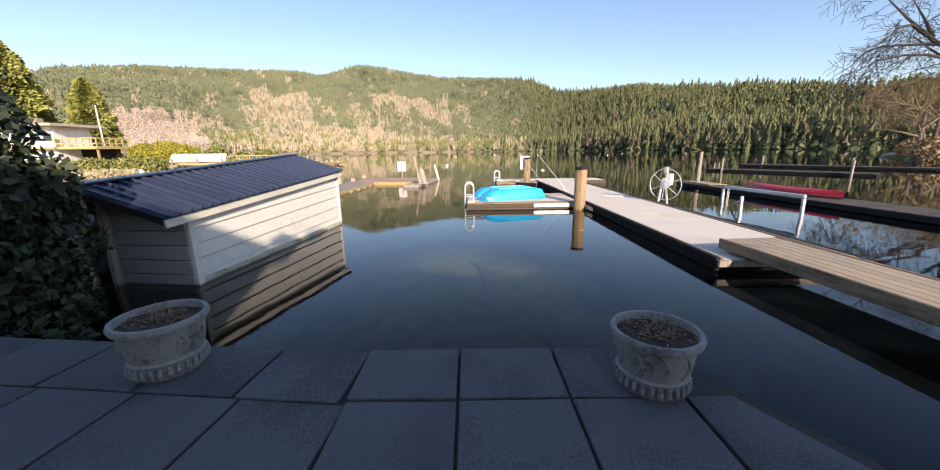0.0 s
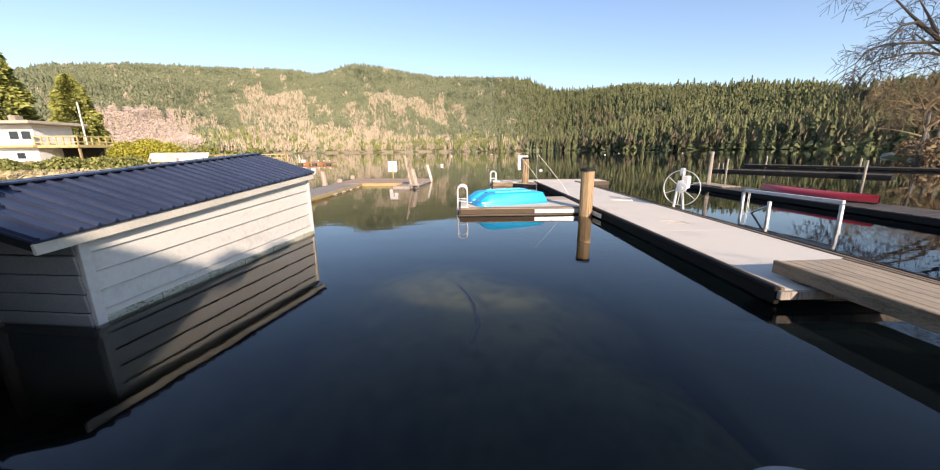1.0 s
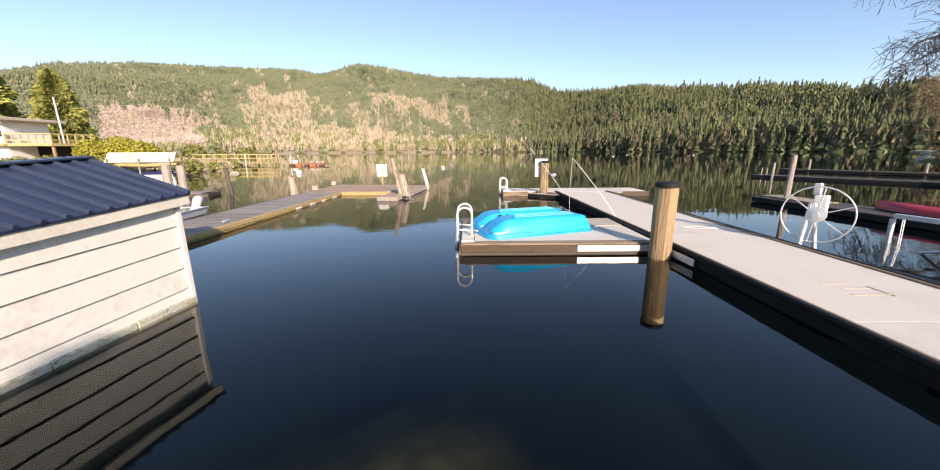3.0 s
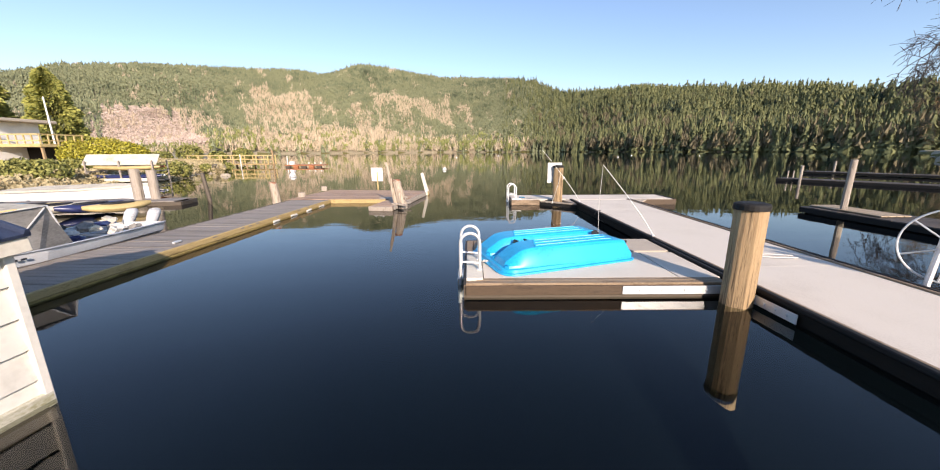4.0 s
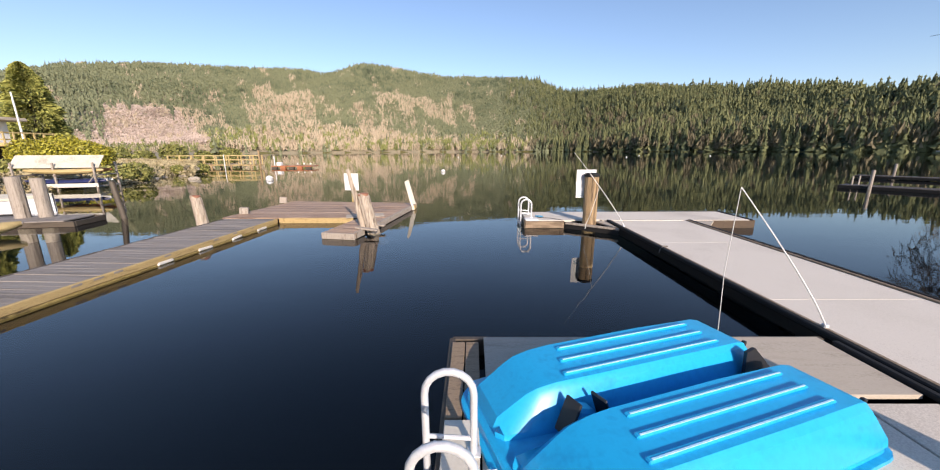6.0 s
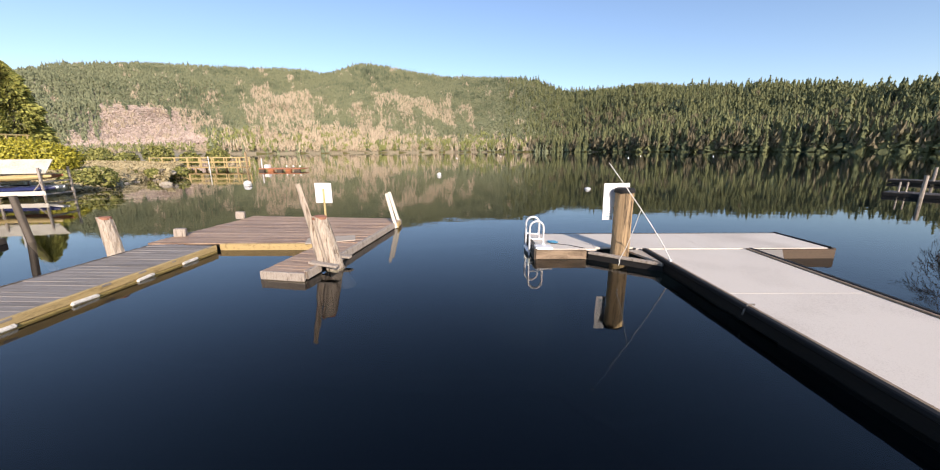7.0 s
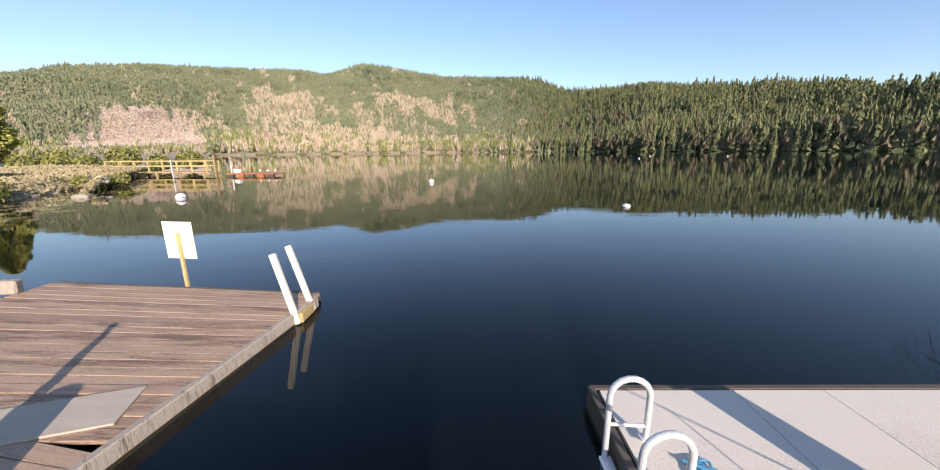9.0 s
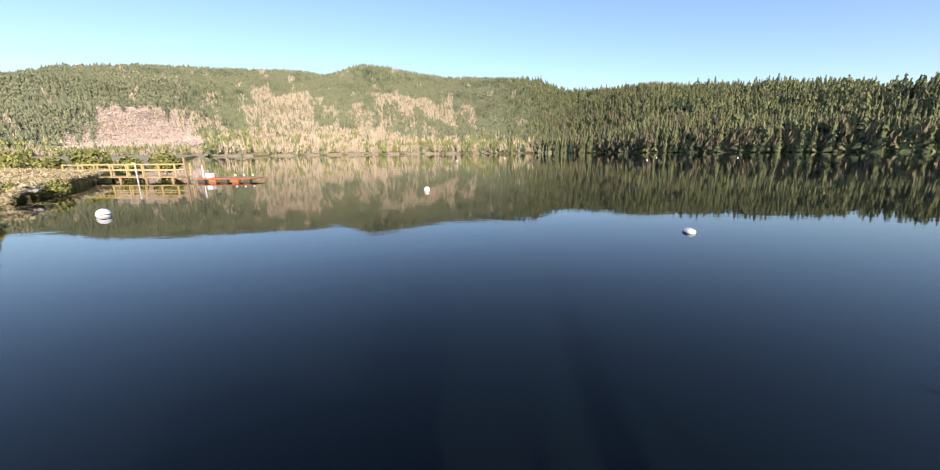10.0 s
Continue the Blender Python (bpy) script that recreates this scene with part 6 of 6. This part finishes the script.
bare_tree(52.5, 43, 0.3, 11.5, 0.2, 19, 3, DRYTWIG, "brown leafless shore tree with a pale leaning trunk", 0.7, 0.5, (-0.35, 0))
bare_tree(50, 42, 0.5, 10, 0.22, 9, 3, DRYTWIG, "brown leafless shrubby tree on the near shore", 0.8, 0.6)
bare_tree(58, 47, 0.5, 12, 0.24, 12, 3, DRYTWIG, "brown leafless tree on the near shore", 0.8, 0.5)
bare_tree(66, 52, 0.5, 12, 0.24, 15, 3, DRYTWIG, "brown leafless tree farther along the near shore", 0.8, 0.5)
shrub("shore_brush", row(12, (50, 40), (66, 56), 1.2, 1.7, 22), 5000, 0.22, DRYTWIG, "brown leafless brush along the near shore", 30)


# ---- houses ----
def lake_house():
    t = thing("lake_house", (-61.9, 55, 0.2), 0, "white two-storey lake house with low roof and timber deck", "house")
    t.matrix_basis = t.matrix_basis @ Matrix.Scale(1.18, 4)
    part("lower_wall", one_box((0, -2, 1.1), (12.5, 4, 2.3)), WHITE_BOARD, t)
    part("upper_wall", one_box((0, -2, 3.45), (12.5, 4, 2.3)), WHITE_BOARD, t)
    part("roof", one_box((0.2, -2.2, 4.78), (14.4, 6.2, 0.32), (0, 0, 0), bevel=0.06), DECK_RAW, t, "low brown roof with wide eaves")
    part("chimney", one_box((2.0, -1.6, 5.3), (0.8, 0.8, 0.9), bevel=0.03), ROCK, t)
    part("floor_band", one_box((0.2, -4.3, 2.32), (13.0, 1.0, 0.25), bevel=0.02), YELLOW_PAINT, t, "yellow ochre floor band")
    for x in (-5, -3.2, -1.4, 2.2, 4.2, 5.5):
        w = part("window", one_box((x, -4.03, 3.5), (1.1, 0.08, 0.95), bevel=0.01), WHITE_BOARD, t)
        part("pane", one_box((x, -4.075, 3.5), (0.95, 0.02, 0.8)), GLASS_DARK, w)
    for x in (-4, 1.5, 4.4):
        w = part("window", one_box((x, -4.03, 1.35), (1.0, 0.08, 0.75), bevel=0.01), WHITE_BOARD, t)
        part("pane", one_box((x, -4.075, 1.35), (0.86, 0.02, 0.6)), GLASS_DARK, w)
    deck = part("deck", one_box((8.6, -2.2, 2.3), (4.8, 4.4, 0.3), bevel=0.02), YELLOW_PAINT, t, "ochre timber deck")
    for k in range(7):
        part("rail_post", one_box((6.4 + 0.76 * k, -4.25, 2.9), (0.1, 0.1, 1.0)), YELLOW_PAINT, deck)
    for z in (2.75, 3.35):
        part("rail", one_box((8.6, -4.25, z), (4.9, 0.07, 0.12)), YELLOW_PAINT, deck)
        part("rail", one_box((10.95, -2.2, z), (0.07, 4.2, 0.12)), YELLOW_PAINT, deck)
    for k in range(5):
        part("rail_post", one_box((10.95, -3.5 + 0.8 * k, 2.9), (0.1, 0.1, 1.0)), YELLOW_PAINT, deck)
    for y in (-4.1, -0.4):
        part("deck_post", one_box((10.8, y, 1.0), (0.18, 0.18, 2.5)), PILE, deck)
    # near-black sheet in place of the shade below the deck
    part("under_deck_wall", one_box((8.45, -1.4, 1.05), (4.4, 0.3, 2.2)), SHADE_TIMBER, t, "wall blackened for the shade under the deck")
    return t


lake_house()
pole = thing("flag_pole", (-52.4, 54.5, 0.3), 0, "slim white flag pole beside the house deck", "pole")
bm = bmesh.new()
tube(bm, [(0, 0, -0.3), (0, 0, 8.4)], [0.11, 0.08], 10)
part("shaft", bm, WHITE_BOARD, pole)
bm = bmesh.new()
tube(bm, [(0, 0, 8.4), (0, 0, 8.52)], [0.1, 0.03], 8)
part("finial", bm, GALV, pole)


def shade_house():
    """An unseen house added behind the patio, so that its roof shades the water's edge."""
    t = thing("shade_house", (-5.2, -11.0, 0.2), 0, "unseen two-storey house added behind the patio to cast shade", "house")
    part("wall", one_box((-2.8, 0, 2.8), (19.6, 9.0, 6.0)), GREY_SIDING, t)
    for s in (-1, 1):
        ob = part("roof_slope", one_box((0, 0, 0), (20.2, 5.9, 0.2)), DECK_RAW, t, "brown shingle roof slope")
        ob.matrix_basis = pose(-2.8, s * 2.55, 6.75, -s * 27, 0, 0)
    # wing kept lower so sunlight reaches the bed past the patio
    part("wing_wall", one_box((9.8, 0.3, 2.25), (5.6, 8.4, 4.8)), GREY_SIDING, t)
    part("wing_roof", one_box((9.85, 0.3, 4.70), (5.7, 8.8, 0.14), bevel=0.02), DECK_RAW, t, "low flat roof over the side wing")
    return t


shade_house()
log = thing("sunken_log", (-0.02, 6.65, -0.60), 4, "dark sunken log lying on the lake bed", "log")
bm = bmesh.new()
tube(bm, [(-0.06, -0.9, 0.03), (0.06, -0.5, 0.02), (0.08, 0.0, 0.03), (0.0, 0.4, 0.02), (-0.12, 0.75, 0.0)], [0.034, 0.032, 0.028, 0.022, 0.012], 10)
part("trunk", bm, FASCIA, log)
# out of view, added for its twig shadow on the boathouse
bare_tree(4.6, -4.6, 0.3, 7.0, 0.12, 41, 2, DRYTWIG, "small unseen tree added behind the patio to cast shade", 0.7, 0.2)


# Unseen tree; its leaf lobes are set to throw a blotchy shadow on the boathouse.
def shade_evergreen(x, y):
    t = thing("shade_tree", (x, y, 0.3), 0, "slim unseen evergreen added to cast blotchy shade on the boathouse", "tree")
    bm = bmesh.new()
    tube(bm, [(0, 0, -0.4), (0.04, 0, 2.4), (0, 0.05, 5.2)], [0.07, 0.05, 0.02], 8)
    part("trunk", bm, BARK, t)
    lobes = [(0.05, 0.0, 4.85), (0.45, 0.0, 4.95), (0.2, 0.2, 5.05), (0.85, 0.1, 4.7), (0.3, -0.1, 4.5), (-0.35, 0.1, 4.72)]
    leaf_cloud("foliage", lobes, [(0.29, 0.30, 0.24)] * 6, 2100, 0.055, IVY, t, 77)
    return t


shade_evergreen(1.0, -3.7)
